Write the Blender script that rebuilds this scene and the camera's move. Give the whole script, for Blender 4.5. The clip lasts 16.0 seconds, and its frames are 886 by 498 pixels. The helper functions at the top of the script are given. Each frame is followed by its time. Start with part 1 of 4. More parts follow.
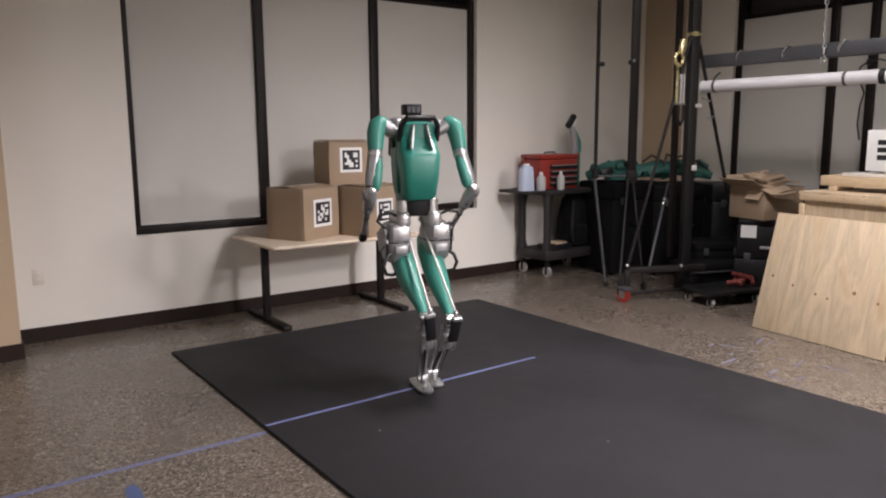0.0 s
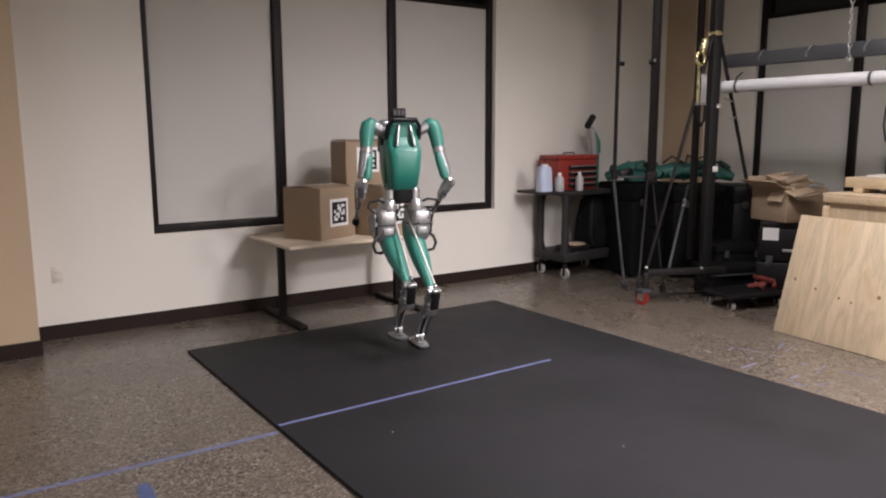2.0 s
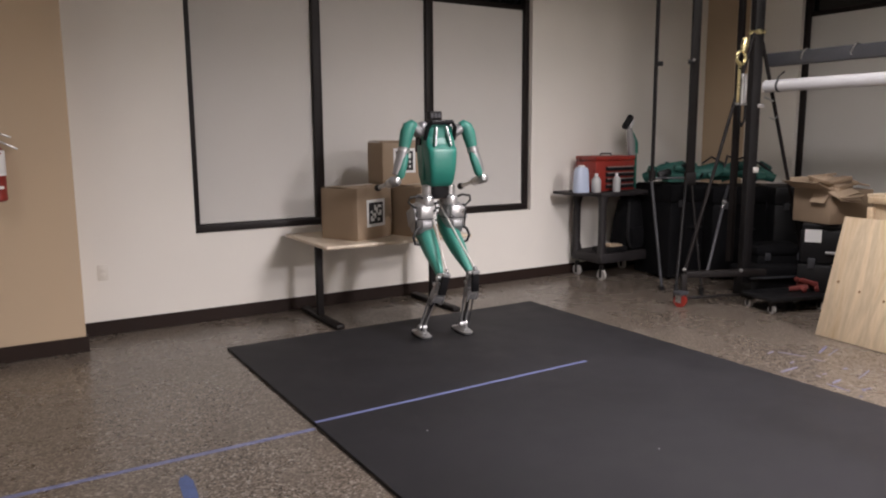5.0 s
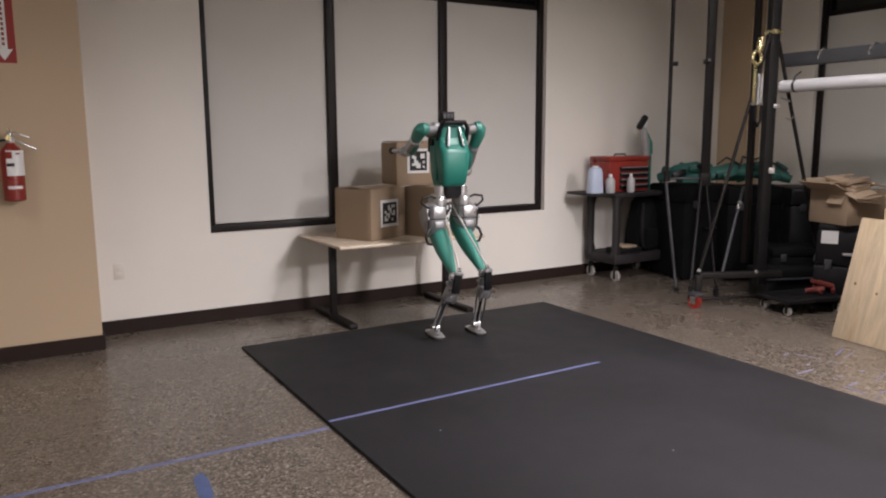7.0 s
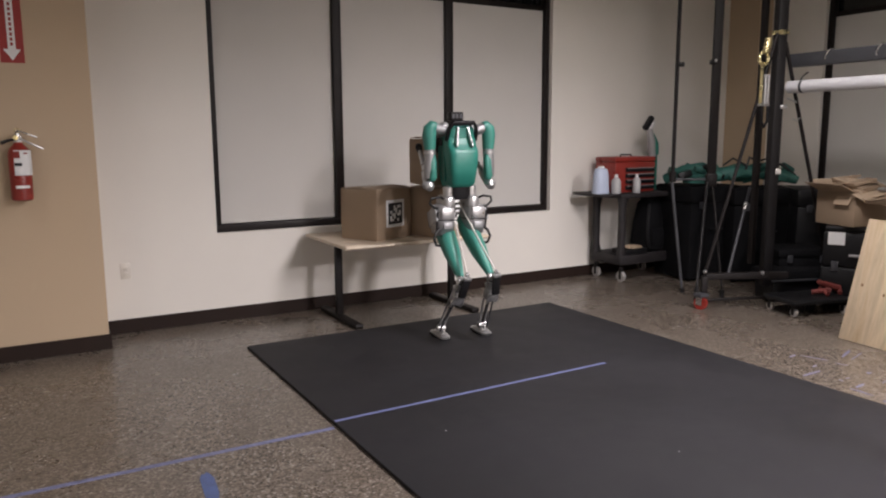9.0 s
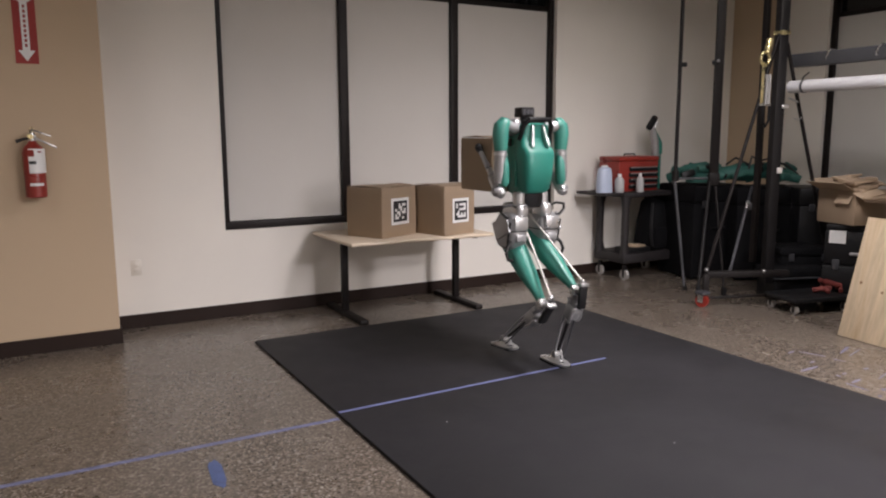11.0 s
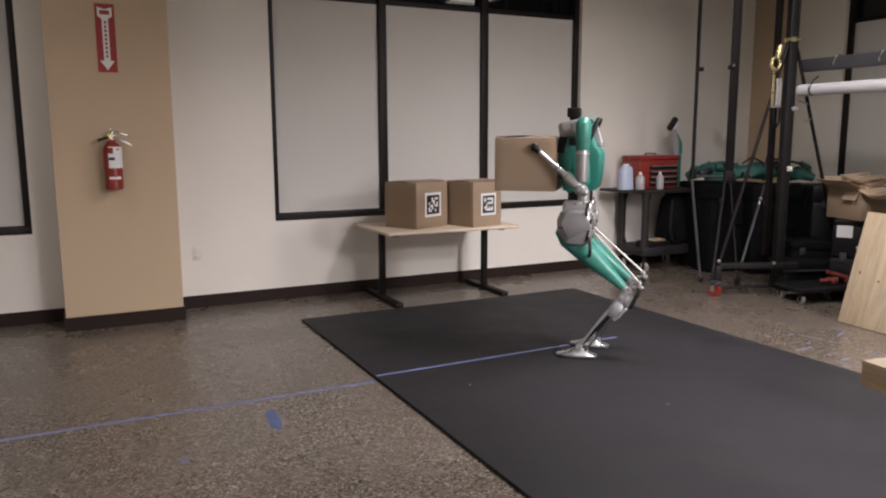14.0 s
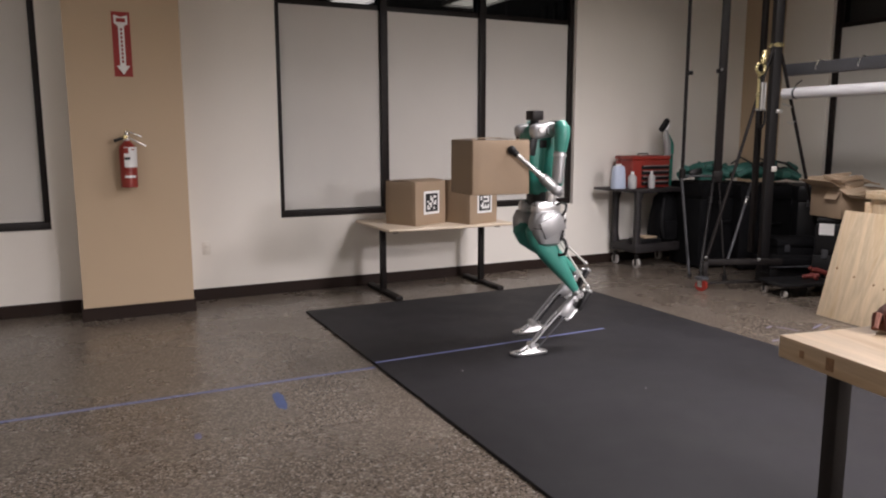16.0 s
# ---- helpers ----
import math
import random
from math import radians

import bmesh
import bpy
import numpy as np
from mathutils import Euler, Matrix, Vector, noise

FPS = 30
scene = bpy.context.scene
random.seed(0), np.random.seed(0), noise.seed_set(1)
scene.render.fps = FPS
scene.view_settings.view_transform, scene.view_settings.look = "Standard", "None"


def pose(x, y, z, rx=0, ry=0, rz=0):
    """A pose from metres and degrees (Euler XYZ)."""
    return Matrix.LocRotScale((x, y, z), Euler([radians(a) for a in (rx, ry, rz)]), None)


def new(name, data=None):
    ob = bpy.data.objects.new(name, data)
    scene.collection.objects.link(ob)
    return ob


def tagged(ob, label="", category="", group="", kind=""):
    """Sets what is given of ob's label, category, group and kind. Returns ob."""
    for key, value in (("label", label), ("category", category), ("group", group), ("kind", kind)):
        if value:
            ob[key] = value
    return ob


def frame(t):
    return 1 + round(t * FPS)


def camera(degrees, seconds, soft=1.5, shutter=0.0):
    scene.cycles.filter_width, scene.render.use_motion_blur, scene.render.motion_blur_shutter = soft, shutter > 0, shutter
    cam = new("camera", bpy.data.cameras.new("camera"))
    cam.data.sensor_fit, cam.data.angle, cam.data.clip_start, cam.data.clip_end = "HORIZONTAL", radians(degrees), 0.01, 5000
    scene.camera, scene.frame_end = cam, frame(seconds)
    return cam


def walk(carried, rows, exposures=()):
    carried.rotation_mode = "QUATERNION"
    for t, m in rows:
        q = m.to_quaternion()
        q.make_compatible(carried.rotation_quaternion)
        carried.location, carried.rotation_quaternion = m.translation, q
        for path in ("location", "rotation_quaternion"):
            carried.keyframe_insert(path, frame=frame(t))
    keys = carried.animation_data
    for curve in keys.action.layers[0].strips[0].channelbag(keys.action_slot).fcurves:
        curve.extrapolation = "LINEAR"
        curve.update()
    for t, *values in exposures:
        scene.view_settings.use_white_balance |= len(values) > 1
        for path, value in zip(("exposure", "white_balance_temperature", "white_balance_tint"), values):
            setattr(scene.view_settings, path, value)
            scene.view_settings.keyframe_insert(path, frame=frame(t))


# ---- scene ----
cam = camera(61.8, 16.0, soft=2.1, shutter=0.4)
METRES, EYE, TILT, LEAN, TURN = 1.162, 1.5, 0.0, 0.0, -35.9
ROWS = [
    (0.0, 0.0, 0.0, 0.0, -0.05, -8.96, 0.35),
    (0.5, 0.0029, 0.023, -0.0063, 0.08, -8.96, 0.38),
    (1.0, 0.0094, 0.029, -0.0059, 0.51, -8.94, 0.5),
    (1.5, 0.0195, 0.0319, -0.0057, 1.01, -8.92, 0.27),
    (2.0, 0.0227, 0.0287, -0.0065, 1.52, -8.89, 0.2),
    (2.5, 0.0288, 0.0268, -0.0074, 2.07, -8.89, 0.2),
    (3.0, 0.0293, 0.0226, -0.0079, 2.53, -8.87, 0.2),
    (3.5, 0.0189, 0.0159, -0.008, 2.92, -8.85, 0.19),
    (4.0, 0.0247, 0.0151, -0.0076, 3.41, -8.83, 0.26),
    (6.5, 0.0241, 0.0029, -0.0071, 5.2, -8.76, 0.36),
    (7.0, 0.0238, 0.0033, -0.0071, 5.34, -8.76, 0.34),
    (7.5, 0.0237, 0.0032, -0.0071, 5.45, -8.77, 0.3),
    (8.0, 0.0235, 0.0043, -0.0072, 5.54, -8.78, 0.3),
    (8.5, 0.0232, 0.0042, -0.0073, 5.64, -8.77, 0.29),
    (9.0, 0.0199, 0.0017, -0.0063, 5.74, -8.74, 0.26),
    (11.5, 0.0849, -0.1347, -0.0189, 7.03, -8.66, 0.25),
    (12.0, 0.1105, -0.2093, -0.0236, 9.3, -8.61, 0.22),
    (12.5, 0.1138, -0.2996, -0.0289, 9.33, -8.6, 0.17),
    (13.0, 0.0983, -0.4029, -0.026, 9.38, -8.56, 0.06),
    (13.5, 0.1179, -0.4921, -0.0243, 9.4, -8.58, 0.08),
    (14.0, 0.1807, -0.5627, -0.0253, 9.35, -8.58, 0.21),
    (14.5, 0.2448, -0.6346, -0.0205, 9.37, -8.64, 0.18),
    (15.0, 0.2705, -0.7083, -0.0147, 9.51, -8.65, 0.13),
    (15.5, 0.2724, -0.779, -0.0026, 9.69, -8.69, 0.1),
    (16.0, 0.278, -0.8182, -0.0022, 9.74, -8.73, 0.1),
]
walk(cam, [(t, pose(0, 0, EYE, TILT, LEAN, TURN) @ pose(METRES * x, METRES * y, METRES * z, 90 + pitch, roll, yaw)) for t, x, y, z, yaw, pitch, roll in ROWS])

# ---------- light ----------
world = bpy.data.worlds.new("night")
scene.world = world
world.use_nodes = True
world.node_tree.nodes["Background"].inputs[0].default_value = (0.10, 0.12, 0.16, 1)
world.node_tree.nodes["Background"].inputs[1].default_value = 0.05
scene.view_settings.exposure = 0.0
CEIL = 3.5
# ceiling lights: x, y, watts tuned singly; first three follow reflections and cast shadows
# the others are unseen lamps added as fill, mostly for the north wall
PANELS = [(-1.5, 3.3, 12), (3.5, 2.7, 84), (5.2, 3.3, 5), (3.1, 0.3, 4), (4.7, -0.95, 4), (2.3, -2.2, 45), (4.2, -1.9, 350), (2.3, -4.8, 50), (4.1, -4.8, 1000), (-1.6, -2.4, 24)]
LAMP_COLOUR = (1.0, 0.928, 0.972)

# ---------- small tools ----------
V = Vector


def add_box(bm, size, at=(0, 0, 0), bevel=0.0, turn=None, seg=2):
    m = Matrix.Translation(at) @ (turn if turn else Matrix()) @ Matrix.Diagonal((*size, 1))
    vs = bmesh.ops.create_cube(bm, size=1, matrix=m)["verts"]
    if bevel:
        es = list({e for v in vs for e in v.link_edges})
        bmesh.ops.bevel(bm, geom=es, offset=bevel, segments=seg, affect="EDGES", profile=0.5)
    return bm


def add_rod(bm, a, b, r, r2=None, seg=14):
    a, b = V(a), V(b)
    d = b - a
    m = Matrix.Translation((a + b) / 2) @ d.to_track_quat("Z", "Y").to_matrix().to_4x4()
    bmesh.ops.create_cone(bm, cap_ends=True, segments=seg, radius1=r, radius2=r if r2 is None else r2, depth=d.length, matrix=m)
    return bm


def add_ball(bm, at, r, scale=(1, 1, 1), seg=14):
    bmesh.ops.create_uvsphere(bm, u_segments=seg, v_segments=max(6, seg // 2 + 1), radius=r, matrix=Matrix.Translation(at) @ Matrix.Diagonal((*scale, 1)))
    return bm


def add_loft(bm, rings, seg=20, power=2.0):
    """rings: (centre, half width x, half depth y); superellipse sections that lie flat in xy."""
    loops = []
    for c, rx, ry in rings:
        ring = []
        for i in range(seg):
            a = 2 * math.pi * i / seg
            ca, sa = math.cos(a), math.sin(a)
            ring.append(bm.verts.new((c[0] + rx * math.copysign(abs(ca) ** (2 / power), ca), c[1] + ry * math.copysign(abs(sa) ** (2 / power), sa), c[2])))
        loops.append(ring)
    for p, q in zip(loops, loops[1:]):
        for i in range(seg):
            j = (i + 1) % seg
            bm.faces.new((p[i], p[j], q[j], q[i]))
    bm.faces.new(loops[0][::-1])
    bm.faces.new(loops[-1])
    bmesh.ops.recalc_face_normals(bm, faces=bm.faces)
    return bm


def add_tube(bm, pts, r, seg=8):
    """A round tube along points; r is one radius or one for each point."""
    pts = [V(p) for p in pts]
    rs = r if isinstance(r, (list, tuple)) else [r] * len(pts)
    loops, side = [], None
    for i, p in enumerate(pts):
        d = (pts[min(i + 1, len(pts) - 1)] - pts[max(i - 1, 0)]).normalized()
        if side is None:
            side = d.orthogonal().normalized()
        side = (side - d * side.dot(d)).normalized()
        up = d.cross(side)
        loops.append([bm.verts.new(p + rs[i] * (math.cos(2 * math.pi * k / seg) * side + math.sin(2 * math.pi * k / seg) * up)) for k in range(seg)])
    for p, q in zip(loops, loops[1:]):
        for i in range(seg):
            bm.faces.new((p[i], p[(i + 1) % seg], q[(i + 1) % seg], q[i]))
    bm.faces.new(loops[0][::-1])
    bm.faces.new(loops[-1])
    bmesh.ops.recalc_face_normals(bm, faces=bm.faces)
    return bm


def arc(centre, r, a0, a1, n, axis="x"):
    out = []
    for i in range(n + 1):
        a = radians(a0 + (a1 - a0) * i / n)
        c, s = r * math.cos(a), r * math.sin(a)
        o = {"x": (0, c, s), "y": (c, 0, s), "z": (c, s, 0)}[axis]
        out.append((centre[0] + o[0], centre[1] + o[1], centre[2] + o[2]))
    return out


def add_prism(bm, outline, depth, axis="z"):
    """A flat outline of (a, b) drawn out by depth along z, or along -y with b upright."""
    def at(a, b, d):
        return (a, b, d) if axis == "z" else (a, -d, b)
    lo = [bm.verts.new(at(a, b, 0)) for a, b in outline]
    hi = [bm.verts.new(at(a, b, depth)) for a, b in outline]
    bm.faces.new(lo[::-1])
    bm.faces.new(hi)
    for i in range(len(lo)):
        j = (i + 1) % len(lo)
        bm.faces.new((lo[i], lo[j], hi[j], hi[i]))
    bmesh.ops.recalc_face_normals(bm, faces=bm.faces)
    return bm


def mesh_of(name, bm, material, smooth=38):
    me = bpy.data.meshes.new(name)
    bm.to_mesh(me)
    bm.free()
    if smooth:
        me.shade_smooth()
        me.set_sharp_from_angle(angle=radians(smooth))
    me.materials.append(material)
    return me


def part(name, bm, material, parent=None, label="", at=None, smooth=38):
    ob = new(name, mesh_of(name, bm, material, smooth))
    if parent:
        ob.parent = parent
    if at is not None:
        ob.matrix_basis = at
    if label:
        ob["label"] = label
    return ob


def thing(name, label, category, at=None, group="", kind=""):
    ob = new(name)
    ob.empty_display_size = 0.1
    if at is not None:
        ob.matrix_basis = at
    return tagged(ob, label, category, group, kind)


def B(*a, **k):
    return add_box(bmesh.new(), *a, **k)


def R(*a, **k):
    return add_rod(bmesh.new(), *a, **k)


# ---------- materials ----------
def nodes_of(name):
    m = bpy.data.materials.new(name)
    m.use_nodes = True
    nt = m.node_tree
    return m, nt, nt.nodes["Principled BSDF"]


def node(nt, kind, **inputs):
    n = nt.nodes.new(kind)
    for k, v in inputs.items():
        n.inputs[k.replace("_", " ")].default_value = v
    return n


def ramp(nt, fac, stops):
    r = nt.nodes.new("ShaderNodeValToRGB")
    el = r.color_ramp.elements
    while len(el) < len(stops):
        el.new(0.5)
    for e, (p, c) in zip(el, stops):
        e.position, e.color = p, (*c, 1)
    nt.links.new(fac, r.inputs[0])
    return r.outputs[0]


def tint(c, k):
    return tuple(min(1.0, max(0.0, v * k)) for v in c)


def surface(name, colour, rough=0.5, metal=0.0, vary=0.12, coarse=3.0, fine=60.0, bump=0.05, rough_vary=0.1, spec=0.5):
    """Plain surface with stains at a coarse scale, grain at a fine one, and fine relief."""
    m, nt, p = nodes_of(name)
    co = nt.nodes.new("ShaderNodeTexCoord").outputs["Object"]
    a = node(nt, "ShaderNodeTexNoise", Scale=coarse, Detail=5.0, Roughness=0.6)
    b = node(nt, "ShaderNodeTexNoise", Scale=fine, Detail=3.0, Roughness=0.6)
    for n in (a, b):
        nt.links.new(co, n.inputs["Vector"])
    mix = nt.nodes.new("ShaderNodeMath")
    mix.operation = "MULTIPLY_ADD"
    nt.links.new(b.outputs["Fac"], mix.inputs[0])
    mix.inputs[1].default_value = 0.4
    sc = nt.nodes.new("ShaderNodeMath")
    sc.operation = "MULTIPLY"
    sc.inputs[1].default_value = 0.6
    nt.links.new(a.outputs["Fac"], sc.inputs[0])
    nt.links.new(sc.outputs[0], mix.inputs[2])
    nt.links.new(ramp(nt, mix.outputs[0], [(0.3, tint(colour, 1 - vary)), (0.7, tint(colour, 1 + vary))]), p.inputs["Base Color"])
    rr = nt.nodes.new("ShaderNodeMapRange")
    rr.inputs["From Min"].default_value, rr.inputs["From Max"].default_value = 0.3, 0.7
    rr.inputs["To Min"].default_value, rr.inputs["To Max"].default_value = max(0.02, rough - rough_vary), min(1, rough + rough_vary)
    nt.links.new(a.outputs["Fac"], rr.inputs["Value"])
    nt.links.new(rr.outputs[0], p.inputs["Roughness"])
    p.inputs["Metallic"].default_value = metal
    p.inputs["Specular IOR Level"].default_value = spec
    if bump:
        bp = node(nt, "ShaderNodeBump", Strength=bump, Distance=0.01)
        nt.links.new(b.outputs["Fac"], bp.inputs["Height"])
        nt.links.new(bp.outputs[0], p.inputs["Normal"])
    return m


def aggregate(name):
    """Ground concrete with brown and grey stones, slightly polished."""
    m, nt, p = nodes_of(name)
    co = nt.nodes.new("ShaderNodeTexCoord").outputs["Object"]
    stone = node(nt, "ShaderNodeTexVoronoi", Scale=104.0, Randomness=1.0)
    grit = node(nt, "ShaderNodeTexNoise", Scale=130.0, Detail=4.0, Roughness=0.7)
    stain = node(nt, "ShaderNodeTexNoise", Scale=0.9, Detail=6.0, Roughness=0.65)
    for n in (stone, grit, stain):
        nt.links.new(co, n.inputs["Vector"])
    sep = nt.nodes.new("ShaderNodeSeparateColor")
    nt.links.new(stone.outputs["Color"], sep.inputs[0])
    pebbles = ramp(nt, sep.outputs[0], [(0.0, (0.060, 0.046, 0.036)), (0.30, (0.125, 0.102, 0.082)), (0.58, (0.182, 0.152, 0.124)), (0.84, (0.255, 0.215, 0.176)), (0.95, (0.33, 0.295, 0.255)), (1.0, (0.42, 0.39, 0.35))])
    fine = ramp(nt, grit.outputs["Fac"], [(0.3, (0.62, 0.60, 0.57)), (0.7, (1.0, 1.0, 1.0))])
    worn = ramp(nt, stain.outputs["Fac"], [(0.3, (0.86, 0.845, 0.83)), (0.7, (1.0, 1.0, 1.0))])
    last = pebbles
    for c in (fine, worn):
        mx = nt.nodes.new("ShaderNodeMix")
        mx.data_type, mx.blend_type = "RGBA", "MULTIPLY"
        mx.inputs[0].default_value = 1.0
        nt.links.new(last, mx.inputs[6])
        nt.links.new(c, mx.inputs[7])
        last = mx.outputs[2]
    nt.links.new(last, p.inputs["Base Color"])
    rr = nt.nodes.new("ShaderNodeMapRange")
    rr.inputs["From Min"].default_value, rr.inputs["From Max"].default_value = 0.35, 0.65
    rr.inputs["To Min"].default_value, rr.inputs["To Max"].default_value = 0.20, 0.36
    nt.links.new(stain.outputs["Fac"], rr.inputs["Value"])
    nt.links.new(rr.outputs[0], p.inputs["Roughness"])
    bp = node(nt, "ShaderNodeBump", Strength=0.05, Distance=0.003)
    nt.links.new(grit.outputs["Fac"], bp.inputs["Height"])
    nt.links.new(bp.outputs[0], p.inputs["Normal"])
    return m


def wood(name, light, dark, stretch=(9.0, 9.0, 0.7), knots=True, rough=0.55):
    """Softwood veneer: bands along z of the object, dark knots."""
    m, nt, p = nodes_of(name)
    co = nt.nodes.new("ShaderNodeTexCoord").outputs["Object"]
    mp = nt.nodes.new("ShaderNodeMapping")
    mp.inputs["Scale"].default_value = stretch
    nt.links.new(co, mp.inputs["Vector"])
    band = node(nt, "ShaderNodeTexNoise", Scale=1.3, Detail=3.0, Roughness=0.5, Distortion=1.2)
    grain = node(nt, "ShaderNodeTexNoise", Scale=9.0, Detail=5.0, Roughness=0.7)
    for n in (band, grain):
        nt.links.new(mp.outputs[0], n.inputs["Vector"])
    c1 = ramp(nt, band.outputs["Fac"], [(0.32, dark), (0.46, light), (0.54, tint(light, 0.86)), (0.68, tint(light, 1.08))])
    c2 = ramp(nt, grain.outputs["Fac"], [(0.3, (0.84, 0.82, 0.78)), (0.65, (1, 1, 1))])
    mx = nt.nodes.new("ShaderNodeMix")
    mx.data_type, mx.blend_type = "RGBA", "MULTIPLY"
    mx.inputs[0].default_value = 1.0
    nt.links.new(c1, mx.inputs[6])
    nt.links.new(c2, mx.inputs[7])
    last = mx.outputs[2]
    if knots:
        kn = node(nt, "ShaderNodeTexVoronoi", Scale=4.6, Randomness=1.0)
        nt.links.new(co, kn.inputs["Vector"])
        kf = ramp(nt, kn.outputs["Distance"], [(0.05, (1, 1, 1)), (0.12, (0, 0, 0))])
        mk = nt.nodes.new("ShaderNodeMix")
        mk.data_type = "RGBA"
        nt.links.new(kf, mk.inputs[0])
        nt.links.new(last, mk.inputs[6])
        mk.inputs[7].default_value = (0.13, 0.065, 0.03, 1)
        last = mk.outputs[2]
    nt.links.new(last, p.inputs["Base Color"])
    p.inputs["Roughness"].default_value = rough
    bp = node(nt, "ShaderNodeBump", Strength=0.1, Distance=0.004)
    nt.links.new(grain.outputs["Fac"], bp.inputs["Height"])
    nt.links.new(bp.outputs[0], p.inputs["Normal"])
    return m


WALL = surface("cream_wall_paint", (0.79, 0.755, 0.695), 0.75, vary=0.035, coarse=1.2, fine=140, bump=0.10)
TAN = surface("tan_wall_paint", (0.50, 0.385, 0.262), 0.75, vary=0.04, coarse=1.2, fine=140, bump=0.10)
CEILING = surface("dark_open_ceiling", (0.10, 0.10, 0.10), 0.9, vary=0.15)
FLOOR = aggregate("aggregate_concrete")
BASE = surface("dark_brown_rubber", (0.019, 0.010, 0.007), 0.6, vary=0.2, spec=0.25)
FRAME = surface("dark_bronze_aluminium", (0.010, 0.0065, 0.0058), 0.5, vary=0.2, fine=80, spec=0.3)
BLIND = surface("grey_blind_cloth", (0.62, 0.60, 0.565), 0.9, vary=0.04, coarse=1.0, fine=420, bump=0.2)
MAT = surface("black_rubber_mat", (0.0136, 0.0127, 0.0155), 0.70, vary=0.3, coarse=1.6, fine=260, bump=0.25, rough_vary=0.1, spec=0.42)
TAPE = surface("blue_tape", (0.145, 0.165, 0.33), 0.6, vary=0.2, coarse=7, fine=90)
TAPE_BLUE = surface("dull_blue_tape", (0.075, 0.105, 0.225), 0.7, vary=0.4, coarse=14, fine=90)
TAPE_OLD = surface("worn_blue_tape", (0.150, 0.158, 0.262), 0.7, vary=0.45, coarse=26, fine=130)
TAPE_GHOST = surface("tape_residue", (0.140, 0.132, 0.200), 0.6, vary=0.3, coarse=20, fine=90)
CARD = surface("brown_cardboard", (0.325, 0.238, 0.160), 0.8, vary=0.09, coarse=4, fine=190, bump=0.08)
CARD_IN = surface("pale_cardboard", (0.43, 0.325, 0.225), 0.8, vary=0.1, coarse=5, fine=190, bump=0.08)
PAPER = surface("white_paper", (0.78, 0.78, 0.77), 0.7, vary=0.03)
INK = surface("black_ink", (0.012, 0.012, 0.014), 0.55, vary=0.2)
TABLETOP = surface("pale_laminate", (0.66, 0.55, 0.42), 0.4, vary=0.06, coarse=4)
STEEL_BLACK = surface("black_powder_coat", (0.008, 0.0058, 0.0054), 0.55, vary=0.25, fine=90, spec=0.3)
STEEL_GREY = surface("grey_painted_steel", (0.060, 0.061, 0.068), 0.42, metal=0.1, vary=0.2, coarse=6)
STEEL_DARK = surface("dark_grey_steel", (0.009, 0.0080, 0.0086), 0.5, metal=0.1, vary=0.2, coarse=6, spec=0.35)
PLASTIC = surface("dark_grey_plastic", (0.017, 0.014, 0.015), 0.6, vary=0.2, coarse=6, fine=120)
BLACK = surface("black_plastic", (0.006, 0.006, 0.007), 0.5, vary=0.3, coarse=5, spec=0.35)
CLOTH = surface("black_cloth_case", (0.004, 0.004, 0.005), 0.85, vary=0.4, coarse=8, fine=150, bump=0.3, spec=0.2)
TEAL_LEG = surface("pale_teal_paint", (0.050, 0.245, 0.195), 0.40, vary=0.09, coarse=7, fine=120, bump=0.02)
TEAL = surface("teal_paint", (0.024, 0.205, 0.158), 0.36, vary=0.09, coarse=7, fine=120, bump=0.02)
# teal darkened to put the corner's shade into the spare parts' colour
TEAL_SHADED = surface("shaded_teal_shells", (0.026, 0.115, 0.094), 0.55, vary=0.25, coarse=9, fine=120, bump=0.03)
SILVER = surface("satin_aluminium", (0.58, 0.58, 0.58), 0.32, metal=0.8, vary=0.08, coarse=12, fine=120, bump=0.03)
SILVER_PAINT = surface("silver_paint", (0.37, 0.37, 0.375), 0.40, metal=0.55, vary=0.08, coarse=9, fine=120, bump=0.02)
ROD_WHITE = surface("pale_carbon_rod", (0.66, 0.63, 0.59), 0.35, metal=0.2, vary=0.06)
RED = surface("red_enamel", (0.25, 0.026, 0.018), 0.35, vary=0.15, coarse=9)
RED_DULL = surface("dull_red_webbing", (0.16, 0.028, 0.022), 0.7, vary=0.25, coarse=20)
RED_SIGN = surface("red_sign_vinyl", (0.30, 0.025, 0.022), 0.5, vary=0.08)
BRASS = surface("yellow_brass", (0.74, 0.64, 0.34), 0.28, metal=0.85, vary=0.12, coarse=20)
CHROME = surface("zinc_chain", (0.6, 0.6, 0.6), 0.3, metal=0.95, vary=0.1)
PIPE_WHITE = surface("pale_grey_pipe", (0.60, 0.60, 0.62), 0.4, vary=0.06, coarse=5)
BOTTLE = surface("milky_plastic_bottle", (0.52, 0.59, 0.74), 0.35, vary=0.05)
CLEARISH = surface("cloudy_plastic", (0.42, 0.42, 0.42), 0.35, vary=0.1)
PLY = wood("pine_plywood", (0.66, 0.53, 0.37), (0.56, 0.41, 0.25), stretch=(5.0, 5.0, 0.8), knots=False)
LUMBER = wood("pine_lumber", (0.62, 0.48, 0.32), (0.50, 0.35, 0.21), stretch=(9.0, 0.9, 9.0), knots=False)
BENCHTOP = wood("maple_bench_top", (0.58, 0.44, 0.29), (0.47, 0.33, 0.20), stretch=(7.0, 0.7, 7.0), knots=False, rough=0.4)
KNOT = surface("wood_knot", (0.25, 0.14, 0.07), 0.6, vary=0.3, coarse=30)
RUST = surface("red_brown_leather", (0.14, 0.045, 0.025), 0.6, vary=0.3, coarse=25)
